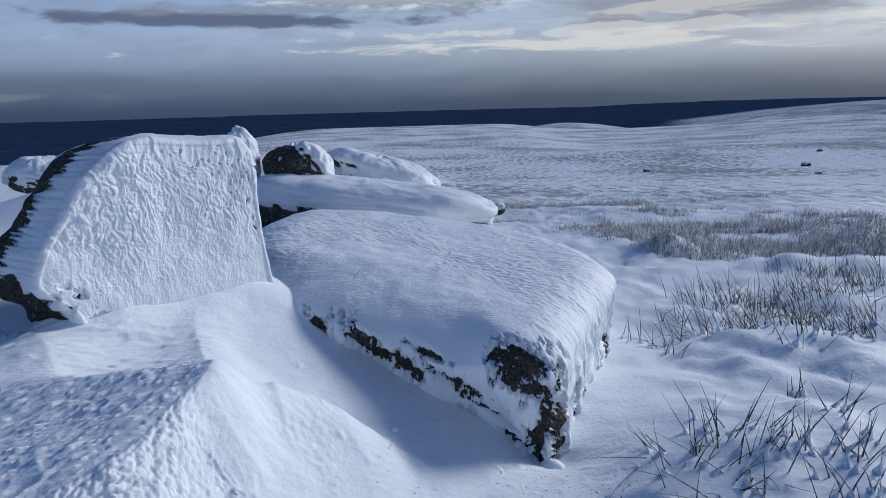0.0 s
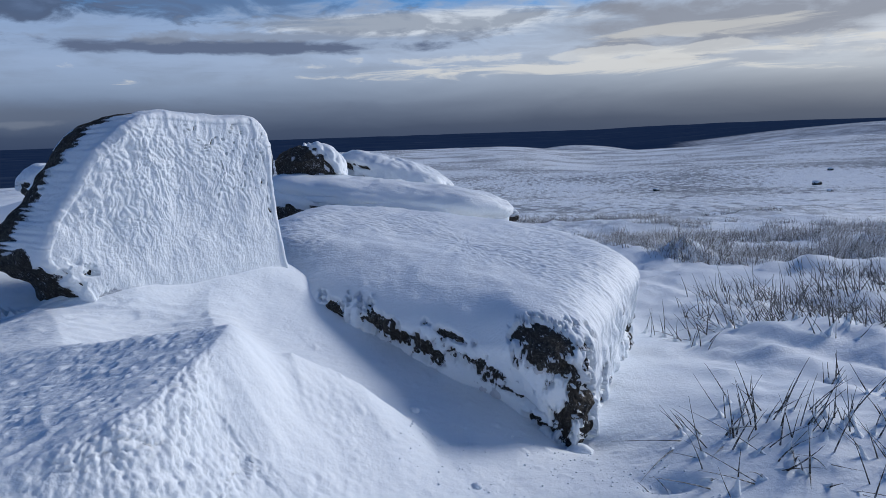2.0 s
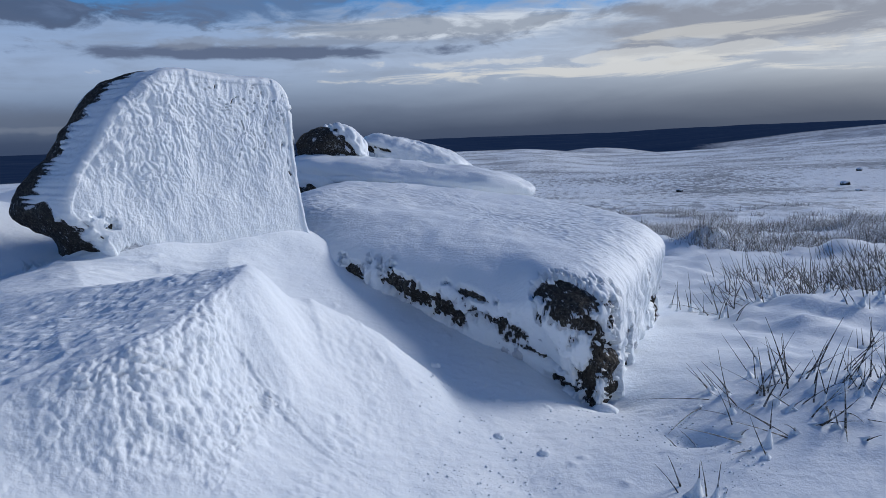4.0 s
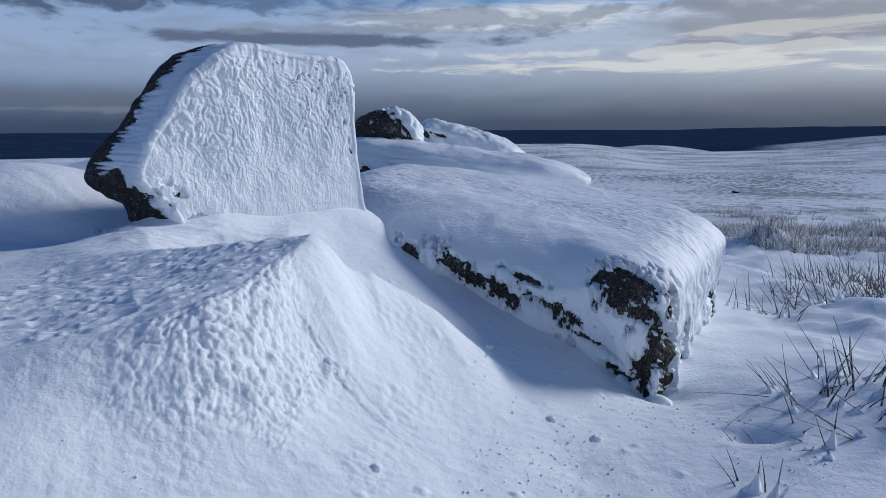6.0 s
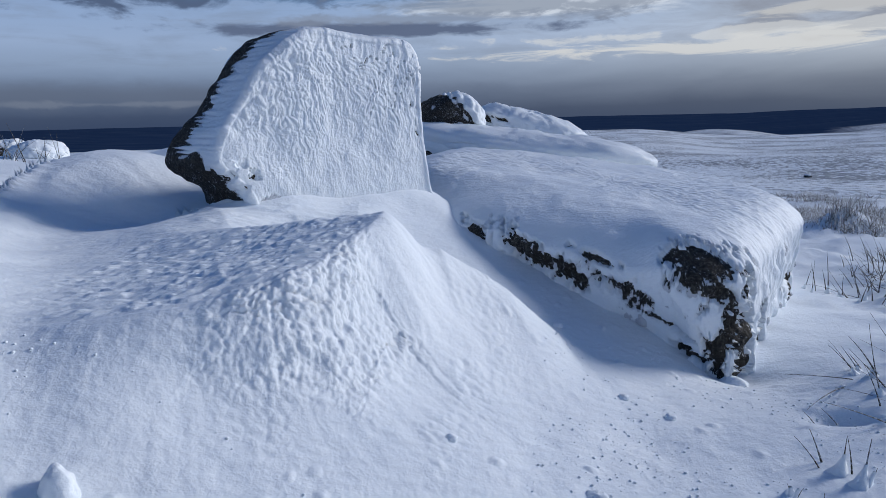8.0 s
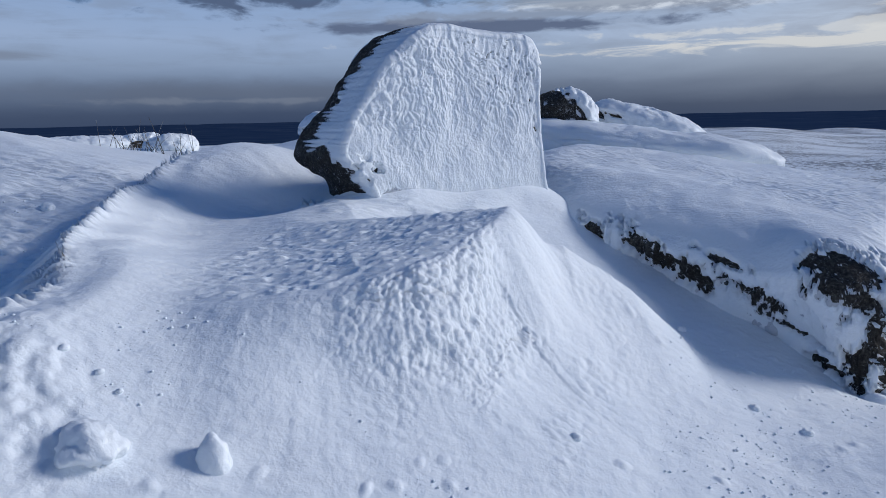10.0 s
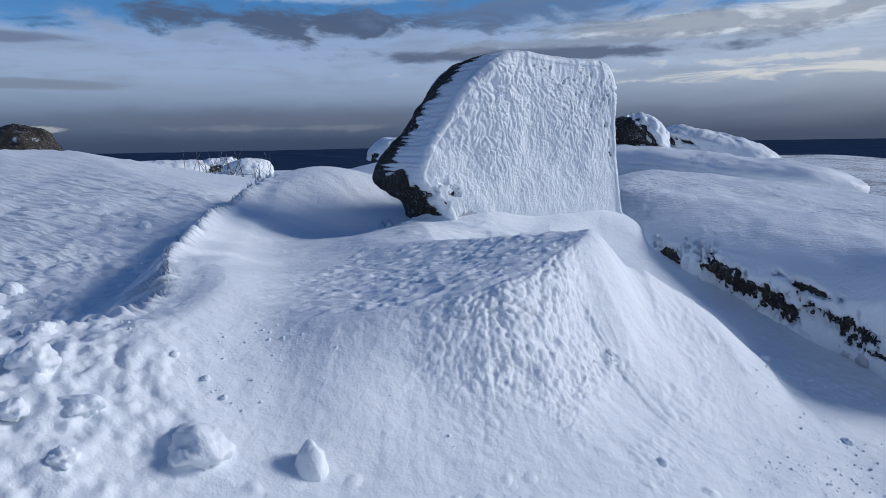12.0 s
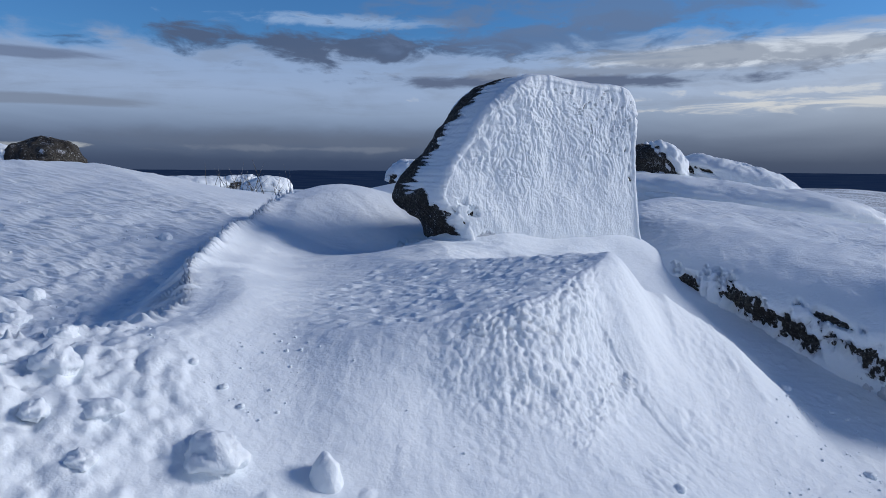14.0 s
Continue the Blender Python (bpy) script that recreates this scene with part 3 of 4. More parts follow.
def axis(lo, hi, step, reach, growth):
    core = np.arange(lo, hi + step / 2, step)
    out, s, v = [], step, hi
    while v < reach:
        s *= growth
        v += s
        out.append(v)
    back, s, v = [], step, lo
    while v > -reach:
        s *= growth
        v -= s
        back.append(v)
    return np.array(back[::-1] + list(core) + out)


def make_ground():
    xs = axis(-3.3, 0.1, 0.0105, 4900, 1.03)
    ys = axis(2.0, 4.9, 0.0105, 4900, 1.03)
    xs = np.sort(np.concatenate([xs, (xs[:-1] + xs[1:])[(xs[:-1] > -1.95) & (xs[1:] < -1.10)] / 2]))
    ys = np.sort(np.concatenate([ys, (ys[:-1] + ys[1:])[(ys[:-1] > 2.90) & (ys[1:] < 3.75)] / 2]))
    ys = np.concatenate([-np.geomspace(4900, 2, 60), ys[ys > -1.9]])
    X, Y = np.meshgrid(xs, ys, indexing="ij")
    Z = ground_height(X, Y)
    nearby = np.exp(-np.maximum(np.hypot(X + 1.0, Y - 3.0) - 4.0, 0))
    gx, gy = np.gradient(Z, xs, axis=0) * nearby, np.gradient(Z, ys, axis=1) * nearby
    lift = fine_relief(X, Y, Z) / np.sqrt(1 + gx * gx + gy * gy)
    P = np.stack([X - gx * lift, Y - gy * lift, Z + lift], -1)
    nx, ny = X.shape
    i, j = np.meshgrid(np.arange(nx - 1), np.arange(ny - 1), indexing="ij")
    a = i * ny + j
    faces = np.stack([a, a + ny, a + ny + 1, a + 1], -1).reshape(-1, 4)
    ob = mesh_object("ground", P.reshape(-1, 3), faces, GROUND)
    tagged(ob, "wind-blown snow over moorland falling away to dark low country painted haze-blue", "ground", kind="structure")


make_ground()

# ---- standing rock ----
FACE_C, FACE_U, FACE_N = np.array([-1.555, 6.08, 0.0]), np.array([0.623, 0.782, 0.0]), np.array([0.782, -0.623, 0.0])


def standing_rock():
    front = [(0.10, -0.35), (0.05, 0.15), (0.01, 0.40), (-0.015, 0.72), (-0.02, 1.00), (-0.06, 1.115), (-0.17, 1.155), (-0.50, 1.165), (-0.78, 1.195), (-0.97, 1.18),
             (-1.135, 1.067), (-1.27, 0.94), (-1.42, 0.72), (-1.51, 0.60), (-1.58, 0.445), (-1.57, 0.35), (-1.46, 0.24), (-1.36, 0.08), (-1.32, -0.35), (-0.7, -0.40)]
    outer = [(0.13, -0.35, 0.10), (0.07, 0.15, 0.10), (0.03, 0.40, 0.09), (0.01, 0.72, 0.08), (0.005, 1.01, 0.08), (-0.03, 1.145, 0.10), (-0.15, 1.185, 0.12), (-0.50, 1.195, 0.14), (-0.78, 1.225, 0.15), (-0.95, 1.235, 0.17),
             (-1.13, 1.185, 0.27), (-1.25, 1.10, 0.35), (-1.38, 0.91, 0.43), (-1.50, 0.71, 0.50), (-1.66, 0.52, 0.57), (-1.74, 0.36, 0.58), (-1.66, 0.25, 0.46), (-1.54, 0.12, 0.34), (-1.50, -0.35, 0.30), (-0.7, -0.40, 0.1)]
    M = 560
    f = ring_curve([(u, z, 0.0) for u, z in front], M)
    o = ring_curve(outer, M)
    c = np.array([-0.80, 0.42, 0.0])
    rings = [c + (f - c) * k for k in np.linspace(0.004, 1, 170)]
    for k in np.linspace(0, 1, 20)[1:]:
        w = math.sin(k * math.pi / 2)
        p = f + (o - f) * k
        p[:, 2] = o[:, 2] * (1 - math.cos(k * math.pi / 2)) * 0.35 + o[:, 2] * k * 0.65
        rings.append(p)
    b = c + (o - c) * np.array([0.93, 0.93, 1])
    b[:, 2] = np.maximum(o[:, 2] + 0.06, 0.18 + 0.40 * smooth(-o[:, 0], 0.4, 1.5))
    for k in np.linspace(0, 1, 10)[1:]:
        rings.append(o + (b - o) * np.array([k * k, k * k, k]))
    for k in (0.7, 0.4, 0.1, 0.004):
        p = c + (b - c) * k
        p[:, 2] = b[:, 2]
        rings.append(p)
    S = np.array(rings)
    u, v, dep = S[..., 0], S[..., 1], S[..., 2]
    P = FACE_C + u[..., None] * FACE_U - dep[..., None] * FACE_N + v[..., None] * np.array([0, 0, 1.0])
    ring = np.arange(len(S))[:, None] * np.ones(M)
    on_face = 1 - smooth(ring, 165, 174)
    bevel = smooth(ring, 165, 172) * (1 - smooth(ring, 190, 194))
    k = np.clip((ring - 169) / 19, 0, 1)
    relief = 0.012 * fbm(P[..., 0] * 7, P[..., 1] * 7, P[..., 2] * 7, 4, 51)
    # scaly rime on the face, smoother towards the foot
    uu, vv = u + 0.02 * value_noise(u * 12, v * 12, 0, 52), v + 0.02 * value_noise(u * 12, v * 12, 3, 53)
    lean = 6 * u
    crown = smooth(v + 0.12 * u + 0.05 * value_noise(u * 6, v * 6, 0, 65), 0.92, 1.06)
    soft = np.maximum(value_noise(uu * 44 + 6 * vv, vv * 20 + lean, 0, 69), -0.3)
    size = smooth(value_noise(u * 3, v * 3, 0, 80), -0.4, 0.5)
    edge_knob = smooth(-u - 0.56 * (1.2 - v), 0.52, 0.80) * smooth(v, 0.3, 0.7)
    knob = (0.25 + 0.35 * size) * knobs(uu * 34 + 5 * vv, vv * 19 + lean, 54) + 0.32 * knobs(uu * 60, vv * 36 + 2 * lean, 55) + 0.40 * soft + 0.9 * edge_knob * knobs(uu * 15, vv * 15, 81)
    streaks = 0.5 * value_noise(uu * 46, vv * 5, 0, 66)
    knob = knob * (1 - 0.8 * crown) + streaks * crown
    amp = 0.002 + 0.011 * smooth(v + 0.14 * fbm(u * 4, v * 4, 0, 2, 63), 0.12, 0.75)
    rime = 0.018 + amp * knob + 0.012 * fbm(u * 4, v * 4, 0, 3, 56)
    fleck = smooth(value_noise(uu * 62, vv * 30 + 8 * u, 0, 64) + 0.35 * smooth(u + 0.6 * v, -0.3, 0.5), 0.98, 1.12)
    rime = rime - 0.035 * fleck * smooth(v, 0.35, 0.6)
    rime = rime - 0.05 * (1 - smooth(v, 0.26, 0.42)) * smooth(-u, 1.12, 1.42) * smooth(fbm(u * 11, v * 11, 0, 4, 82), -0.25, 0.30)
    # feathers of rime running back from the face, with bare rock at the far edge
    edge_left = smooth(-u, 0.75, 1.0)
    stripe = 0.7 * value_noise(v * 105 + 0.4 * value_noise(u * 6, v * 6), k * 2.5, 0, 57) + 0.5 * value_noise(v * 44, k * 2, 0, 58)
    feather = 0.018 - 0.075 * smooth(k - 0.20 * stripe, 0.62, 0.95) + 0.007 * stripe
    low = 1 - smooth(v + 0.05 * value_noise(u * 8, dep * 8, 0, 68), 0.32, 0.44)
    feather = feather - 0.07 * low * smooth(k + 0.3 * fbm(u * 9, v * 9, dep * 9, 4, 59), 0.10, 0.45)
    right = 0.016 - 0.07 * smooth(k + 0.25 * value_noise(v * 16, k * 2, 0, 60), 0.35, 0.70) * (1 - 0.8 * smooth(v, 0.75, 1.0))
    cap = 0.03 + 0.006 * fbm(u * 9, dep * 9, v * 9, 2, 61)
    up = smooth(v, 1.10, 1.17)
    rest = edge_left * feather + (1 - edge_left) * (up * cap + (1 - up) * right)
    depth = on_face * rime + bevel * rest + (1 - on_face - bevel) * np.where(v > 1.0, 0.01, -0.03)
    return snowy_rock("standing_rock", P, depth, relief, "upright granite boulder plastered with scaly white rime", "rock", snow_mat=RIME, snow_label="scaly wind-blown rime ice")


standing_rock()


# ---- flat rock beside it ----
def flat_rock():
    lip = [(0.62, 5.10), (0.82, 5.66), (1.08, 6.25), (1.36, 6.85), (1.46, 7.35), (1.20, 8.0), (0.6, 8.55), (-0.5, 8.9), (-1.5, 8.9), (-2.1, 8.1), (-1.95, 6.9), (-1.5, 6.2), (-1.10, 5.80), (-0.5, 5.48), (0.05, 5.18), (0.36, 4.97)]
    foot = [(0.57, 5.08), (0.78, 5.64), (1.00, 6.25), (1.26, 6.85), (1.40, 7.35), (1.2, 8.0), (0.6, 8.55), (-0.5, 8.9), (-1.5, 8.9), (-2.1, 8.1), (-1.95, 6.9), (-1.5, 6.3), (-1.02, 5.95), (-0.45, 5.66), (0.06, 5.40), (0.40, 5.10)]
    M = 820
    L, F = ring_curve(lip, M), ring_curve(foot, M)
    c = np.array([-0.1, 6.9])

    def top(p):
        x, y = p[:, 0], p[:, 1]
        return 0.10 + 0.045 * (y - 6.2) - 0.11 * (np.maximum(x, -1.6) + 1.3) + 0.03 * smooth(y + 0.15 * x, 6.0, 6.5)
    rings = []
    for k in np.linspace(0.004, 1, 90):
        p = c + (L - c) * (1 - (1 - k) ** 1.25)
        front = (1 - smooth(p[:, 0], -0.1, 0.35)) * (1 - smooth(p[:, 1], 6.2, 6.8))
        z = top(p) - 0.17 * (1 - front) * max(0.0, (k - 0.66) / 0.34) ** 2.4 - 0.27 * front * max(0.0, (k - 0.42) / 0.58) ** 2.0
        rings.append(np.column_stack([p, z]))
    lz = rings[-1][:, 2]
    out = (L - c) / np.linalg.norm(L - c, axis=1)[:, None]
    for k in np.linspace(0, 1, 64)[1:]:
        p = L + (F - L) * min(1.0, k * 2.4)
        rings.append(np.column_stack([p + out * 0.03 * math.sin(k * math.pi), lz + (-1.35 - lz) * k]))
    P = np.array(rings)
    x, y, z = P[..., 0], P[..., 1], P[..., 2]
    ring = np.arange(len(P))[:, None] * np.ones(M)
    side = smooth(ring, 82, 94)
    crag = 0.055 * fbm(x * 6, y * 6, z * 5, 6, 71, 0.55) + 0.015 * lumps(x * 9 + y * 5, z * 8, 72)
    relief = side * crag
    # bare patches under the lip and at the near corner
    bare = np.zeros_like(x)
    edge = 0.55 * fbm(x * 9, y * 9, z * 8, 6, 73, 0.75) + 0.25 * value_noise(x * 60, y * 60, z * 60, 70)
    for px, py, pz, rx, rz, fall in ((-1.14, 5.78, -0.17, 0.16, 0.05, -0.6), (-0.72, 5.52, -0.30, 0.26, 0.09, -0.42), (-0.42, 5.40, -0.41, 0.16, 0.08, -0.3), (-0.10, 5.25, -0.44, 0.20, 0.08, -0.4), (-0.22, 5.34, -0.30, 0.24, 0.02, -0.3),
                                     (0.34, 5.0, -0.24, 0.20, 0.10, -0.1), (0.46, 5.04, -0.40, 0.22, 0.05, -0.3), (0.53, 5.10, -0.78, 0.14, 0.52, 0.0), (0.22, 5.22, -0.66, 0.25, 0.02, -0.4), (0.33, 5.14, -0.82, 0.13, 0.04, -0.4),
                                     (0.76, 5.56, -0.72, 0.06, 0.14, 0.0), (0.88, 5.85, -0.74, 0.05, 0.12, 0.0), (1.3, 6.8, -0.75, 0.2, 0.12, 0.0)):
        r = np.sqrt(((x - px) ** 2 + (y - py) ** 2) / rx ** 2 + ((z - pz - fall * (x - px)) / rz) ** 2)
        bare = np.maximum(bare, 1 - smooth(r + edge, 0.55, 1.18))
    snow = 0.035 + 0.012 * fbm(x * 3, y * 3, 0, 3, 74) + (1 - side) * (0.004 * lumps(x * 17 + 5 * y, y * 21, 75) + 0.005 * value_noise(x * 22 + y * 8, y * 40, 0, 79)) * smooth(value_noise(x * 1.2, y * 1.2, 0, 78), -0.25, 0.3)
    icicle = smooth(x - 0.35 * (y - 5.2), 0.58, 0.78) * side
    snow = snow + icicle * 0.022 * (value_noise((x + y) * 14, z * 2, 0, 76) - 0.2 * smooth(-z, 0.5, 0.8))
    snow = snow + side * (0.022 * fbm(x * 5, y * 5, z * 5, 3, 77) + 0.012)
    depth = snow * (1 - bare) - 0.07 * bare + relief * (1 - bare) * 0.25
    return snowy_rock("flat_rock", P, depth, relief, "broad flat granite outcrop under thick smooth snow", "rock")


flat_rock()


# ---- other rocks ----
def outcrop(name, centre, size, turn, seed, cover, label, lean=0.0, square=2.6, count=150, wind=(0.0, 0.0, 1.0), deep=1.0, bare_below=-9.0):
    """A rounded boulder. cover: how far down the snow reaches, -1 (none) to 1 (all)."""
    th = np.arange(count) / count * 2 * math.pi
    ph = np.linspace(0.02, math.pi - 0.02, 64)
    T, H = np.meshgrid(th, ph)
    sx, sy, sz = np.cos(T) * np.sin(H), np.sin(T) * np.sin(H), np.cos(H)
    r = 1 / (np.abs(sx) ** square + np.abs(sy) ** square + np.abs(sz) ** square) ** (1 / square)
    r = r * (1 + 0.10 * fbm(sx * 1.6 + seed, sy * 1.6, sz * 1.6, 3, seed))
    x, y, z = sx * r * size[0], sy * r * size[1], sz * r * size[2]
    z = np.where(z < 0, z * deep, z)
    low = centre[2] + z
    z = z + lean * x
    ca, sa = math.cos(radians(turn)), math.sin(radians(turn))
    P = np.stack([centre[0] + ca * x - sa * y, centre[1] + sa * x + ca * y, centre[2] + z], -1)
    relief = 0.025 * fbm(P[..., 0] * 6, P[..., 1] * 6, P[..., 2] * 8, 4, seed + 3)
    n = 0.35 * fbm(P[..., 0] * 4, P[..., 1] * 4, P[..., 2] * 4, 4, seed + 5)
    nn = grid_normals(P)
    nn = nn * np.sign(np.sum(nn * (P - P.mean((0, 1))), -1).mean())
    m = smooth(nn @ np.array(wind) + n, -cover - 0.12, -cover + 0.12)
    m = m * smooth(low + 0.05 * fbm(P[..., 0] * 6, P[..., 1] * 6, 0, 3, seed + 11), bare_below - 0.03, bare_below + 0.03)
    depth = -0.04 + m * (0.085 + 0.02 * fbm(P[..., 0] * 3, P[..., 1] * 3, P[..., 2] * 3, 3, seed + 7)) + m * 0.012 * value_noise(P[..., 0] * 22, P[..., 1] * 22, P[..., 2] * 14, seed + 9)
    return snowy_rock(name, P, depth, relief, label)


outcrop("low_slab", (-1.12, 10.1, 0.13), (1.60, 0.72, 0.27), -3, 101, 0.9, "long low granite slab under a thick snow cap", -0.13, 3.0, deep=4.5, bare_below=0.04)
outcrop("round_boulder", (-2.20, 10.35, 0.60), (0.47, 0.40, 0.34), 10, 102, -0.42, "rounded dark boulder with snow on one shoulder", 0, 2.3, wind=(0.85, 0.1, 0.5))
outcrop("tilted_slab", (-1.08, 11.4, 0.36), (0.80, 0.6, 0.30), -8, 103, 0.1, "tilted granite slab with a ragged snow cap", -0.30, 2.6, wind=(0.35, -0.3, 0.9), deep=4.0)
outcrop("peaked_stone", (-2.95, 10.2, 0.70), (0.24, 0.28, 0.48), 20, 104, -0.3, "small pointed stone capped with snow", 0, 1.7, wind=(0.7, 0, 0.7), deep=2.0)
outcrop("hillside_boulder", (-9.80, 6.72, 0.62), (0.52, 0.50, 0.36), 30, 105, -0.80, "dark granite boulder with snow streaks on a hillside", 0, 1.9, wind=(-0.5, -0.75, -0.2), deep=1.6)
outcrop("hillside_boulder", (-10.75, 6.30, 0.66), (0.5, 0.4, 0.24), 10, 106, -0.35, "snow-streaked granite boulder on a hillside", 0, 2.4, wind=(0.2, -0.7, 0.5), deep=1.6)
outcrop("rock_ledge", (-8.75, 6.25, 0.40), (0.52, 0.22, 0.14), 36, 107, -0.97, "low dark rock ledge breaking through snow", 0, 3.0)
outcrop("brown_boulder", (-9.55, 10.25, 0.22), (0.36, 0.3, 0.19), 40, 108, -0.5, "weathered brown boulder with little snow", 0, 2.4, wind=(-0.5, -0.2, 0.8))
outcrop("snowy_boulder", (-10.2, 9.6, 0.26), (0.75, 0.45, 0.14), 40, 109, 0.9, "boulder buried under rounded snow", 0, 2.0)
outcrop("snowy_boulder", (-8.50, 9.75, 0.24), (0.40, 0.32, 0.17), 40, 110, 0.9, "boulder buried under rounded snow", 0, 2.0)
outcrop("capped_rock", (-6.9, 12.2, 0.42), (0.62, 0.45, 0.30), -20, 111, -0.05, "low dark rock under a clean snow cap", -0.1, 2.6)
outcrop("moor_rock", (0.78, 14.0, -0.60), (0.22, 0.16, 0.13), 5, 112, -0.5, "small dark rock standing clear on the moor", 0, 2.4)
for k, (x, y, r) in enumerate(((26.2, 90.0, 0.42), (47.3, 90.0, 0.65), (38.0, 70.0, 0.35), (33.0, 46.0, 0.28), (60.0, 110.0, 0.5))):
    outcrop("moor_rock", (x, y, float(ground_height(x, y)) + r * 0.25), (r, r * 0.8, r * 0.6), 20 * k, 113 + k, -0.55, "small dark rock standing clear on the moor", 0, 2.4, 60)


# ---- rushes and grass ----
def stalk_material(name, dark, light, frost, cover=0.62):
    m, N, p = material(name)
    pos = N.add("ShaderNodeNewGeometry").outputs["Position"]
    info = N.add("ShaderNodeNewGeometry").outputs["Random Per Island"]
    col = N.mix(info, dark, light)
    rime = N.step(N.math("ADD", N.noise(pos, 40.0, 4.0, 0.7), N.math("MULTIPLY", info, 0.25)), cover, cover + 0.12)
    col = N.mix(N.math("MULTIPLY", rime, frost), col, (0.78, 0.82, 0.88))
    N.put(p.inputs["Base Color"], col)
    p.inputs["Roughness"].default_value = 0.7
    return m


RUSH = stalk_material("rush_stalk", (0.020, 0.022, 0.024), (0.075, 0.060, 0.040), 0.45)
GRASS = stalk_material("frosted_grass", (0.06, 0.057, 0.055), (0.20, 0.18, 0.15), 1.0, 0.57)


def stalk_points(base, lean_az, lean, length, bend, rng, steps):
    """A stalk that starts upright by 'lean' degrees off the vertical and bends over further."""
    p, a = np.array(base, float), radians(lean)
    pts = [p.copy()]
    d = length / steps
    for i in range(steps):
        a += radians(bend) / steps
        h = math.sin(a) * d
        p = p + np.array([math.sin(radians(lean_az)) * h, math.cos(radians(lean_az)) * h, math.cos(a) * d])
        pts.append(p.copy())
    return np.array(pts)


def tubes(lines, radius, sides=3):
    """Verts and quads of thin tapering stalks."""
    verts, faces = [], []
    for pts, r0 in zip(lines, radius):
        n = len(pts)
        base = len(verts)
        for i, p in enumerate(pts):
            r = r0 * (1 - 0.85 * i / (n - 1))
            for s in range(sides):
                t = 2 * math.pi * s / sides
                verts.append((p[0] + r * math.cos(t), p[1] + r * math.sin(t), p[2] + 0.3 * r * math.sin(t)))
        for i in range(n - 1):
            for s in range(sides):
                faces.append((base + i * sides + s, base + i * sides + (s + 1) % sides, base + (i + 1) * sides + (s + 1) % sides, base + (i + 1) * sides + s))
    return verts, faces


def height_at(x, y):
    return float(ground_height(np.array([x]), np.array([y]))[0])


def rush_tuft(x, y, stalks, length, spread, seed, lean=18, lean_az=None, bend=12):
    """A tuft of rushes standing in the snow; every stalk is a part."""
    rng = random.Random(seed)
    z = height_at(x, y)
    tuft = new("rush_tuft")
    tuft.location = (x, y, z)
    tagged(tuft, "sparse tuft of dark rush stalks rimed with snow", "rush", "rushes in the snow")
    cones = []
    for _ in range(stalks):
        bx, by = rng.gauss(0, spread), rng.gauss(0, spread)
        bz = height_at(x + bx, y + by) - z - 0.03
        az = rng.uniform(0, 360) if lean_az is None else rng.gauss(lean_az, 35)
        pts = stalk_points((bx, by, bz), az, abs(rng.gauss(lean, lean * 0.5)), length * rng.uniform(0.45, 1.15), rng.gauss(bend, bend), rng, 6)
        v, f = tubes([pts], [rng.uniform(0.0045, 0.0075)], 5)
        mesh_object("stalk", v, f, RUSH, tuft)
        if y < 7.5 and rng.random() < 0.45:
            cones.append((bx, by, bz, rng.uniform(0.02, 0.045), rng.uniform(0.05, 0.11), pts[2] - pts[0]))
    if cones:
        # snow drifted up round the feet of the stalks
        V, F = [], []
        for bx, by, bz, r, h, way in cones:
            way = way / np.linalg.norm(way)
            n, rings, sides = len(V), 6, 9
            for i in range(rings):
                t = i / (rings - 1)
                rr = r * (1 - t) ** 1.8 + 0.006
                for k in range(sides):
                    c = 2 * math.pi * k / sides
                    wob = 1 + 0.25 * math.sin(3 * c + 9 * bx + 4 * t)
                    V.append((bx + way[0] * h * t + rr * wob * math.cos(c) - 0.012 * (1 - t), by + way[1] * h * t + rr * wob * math.sin(c), bz + 0.012 + h * t * way[2]))
            for i in range(rings - 1):
                for k in range(sides):
                    F.append((n + i * sides + k, n + i * sides + (k + 1) % sides, n + (i + 1) * sides + (k + 1) % sides, n + (i + 1) * sides + k))
        tagged(mesh_object("snow_collar", V, F, SNOW, tuft), "snow drifted up round the stalks", kind="stuff")
    return tuft


# upright tufts of the near mound
rush_tuft(1.56, 4.90, 20, 0.40, 0.15, 1, 30)
rush_tuft(1.86, 4.82, 20, 0.40, 0.15, 2, 28, 60)
rush_tuft(2.18, 4.80, 8, 0.26, 0.12, 3, 14)
rush_tuft(2.40, 4.62, 10, 0.34, 0.12, 4, 18)
rush_tuft(2.00, 4.36, 4, 0.34, 0.06, 5, 10)
rush_tuft(1.66, 4.50, 9, 0.36, 0.10, 6, 45, 200, 20)
rush_tuft(1.24, 4.95, 6, 0.24, 0.05, 7, 35, 290)
rush_tuft(1.40, 4.62, 7, 0.30, 0.12, 31, 30, 120)
rush_tuft(1.95, 5.05, 8, 0.34, 0.14, 32, 22)
rush_tuft(2.55, 4.95, 9, 0.30, 0.14, 33, 22)
rush_tuft(2.75, 5.35, 9, 0.36, 0.16, 34, 18)
rush_tuft(2.30, 4.30, 8, 0.30, 0.12, 35, 40, 250)
rush_tuft(1.80, 4.20, 6, 0.28, 0.10, 36, 50, 140, 20)
rush_tuft(2.62, 5.95, 6, 0.26, 0.12, 37, 20)
rush_tuft(3.05, 6.75, 11, 0.40, 0.16, 38, 16)
rush_tuft(3.40, 6.95, 12, 0.42, 0.18, 39, 16)
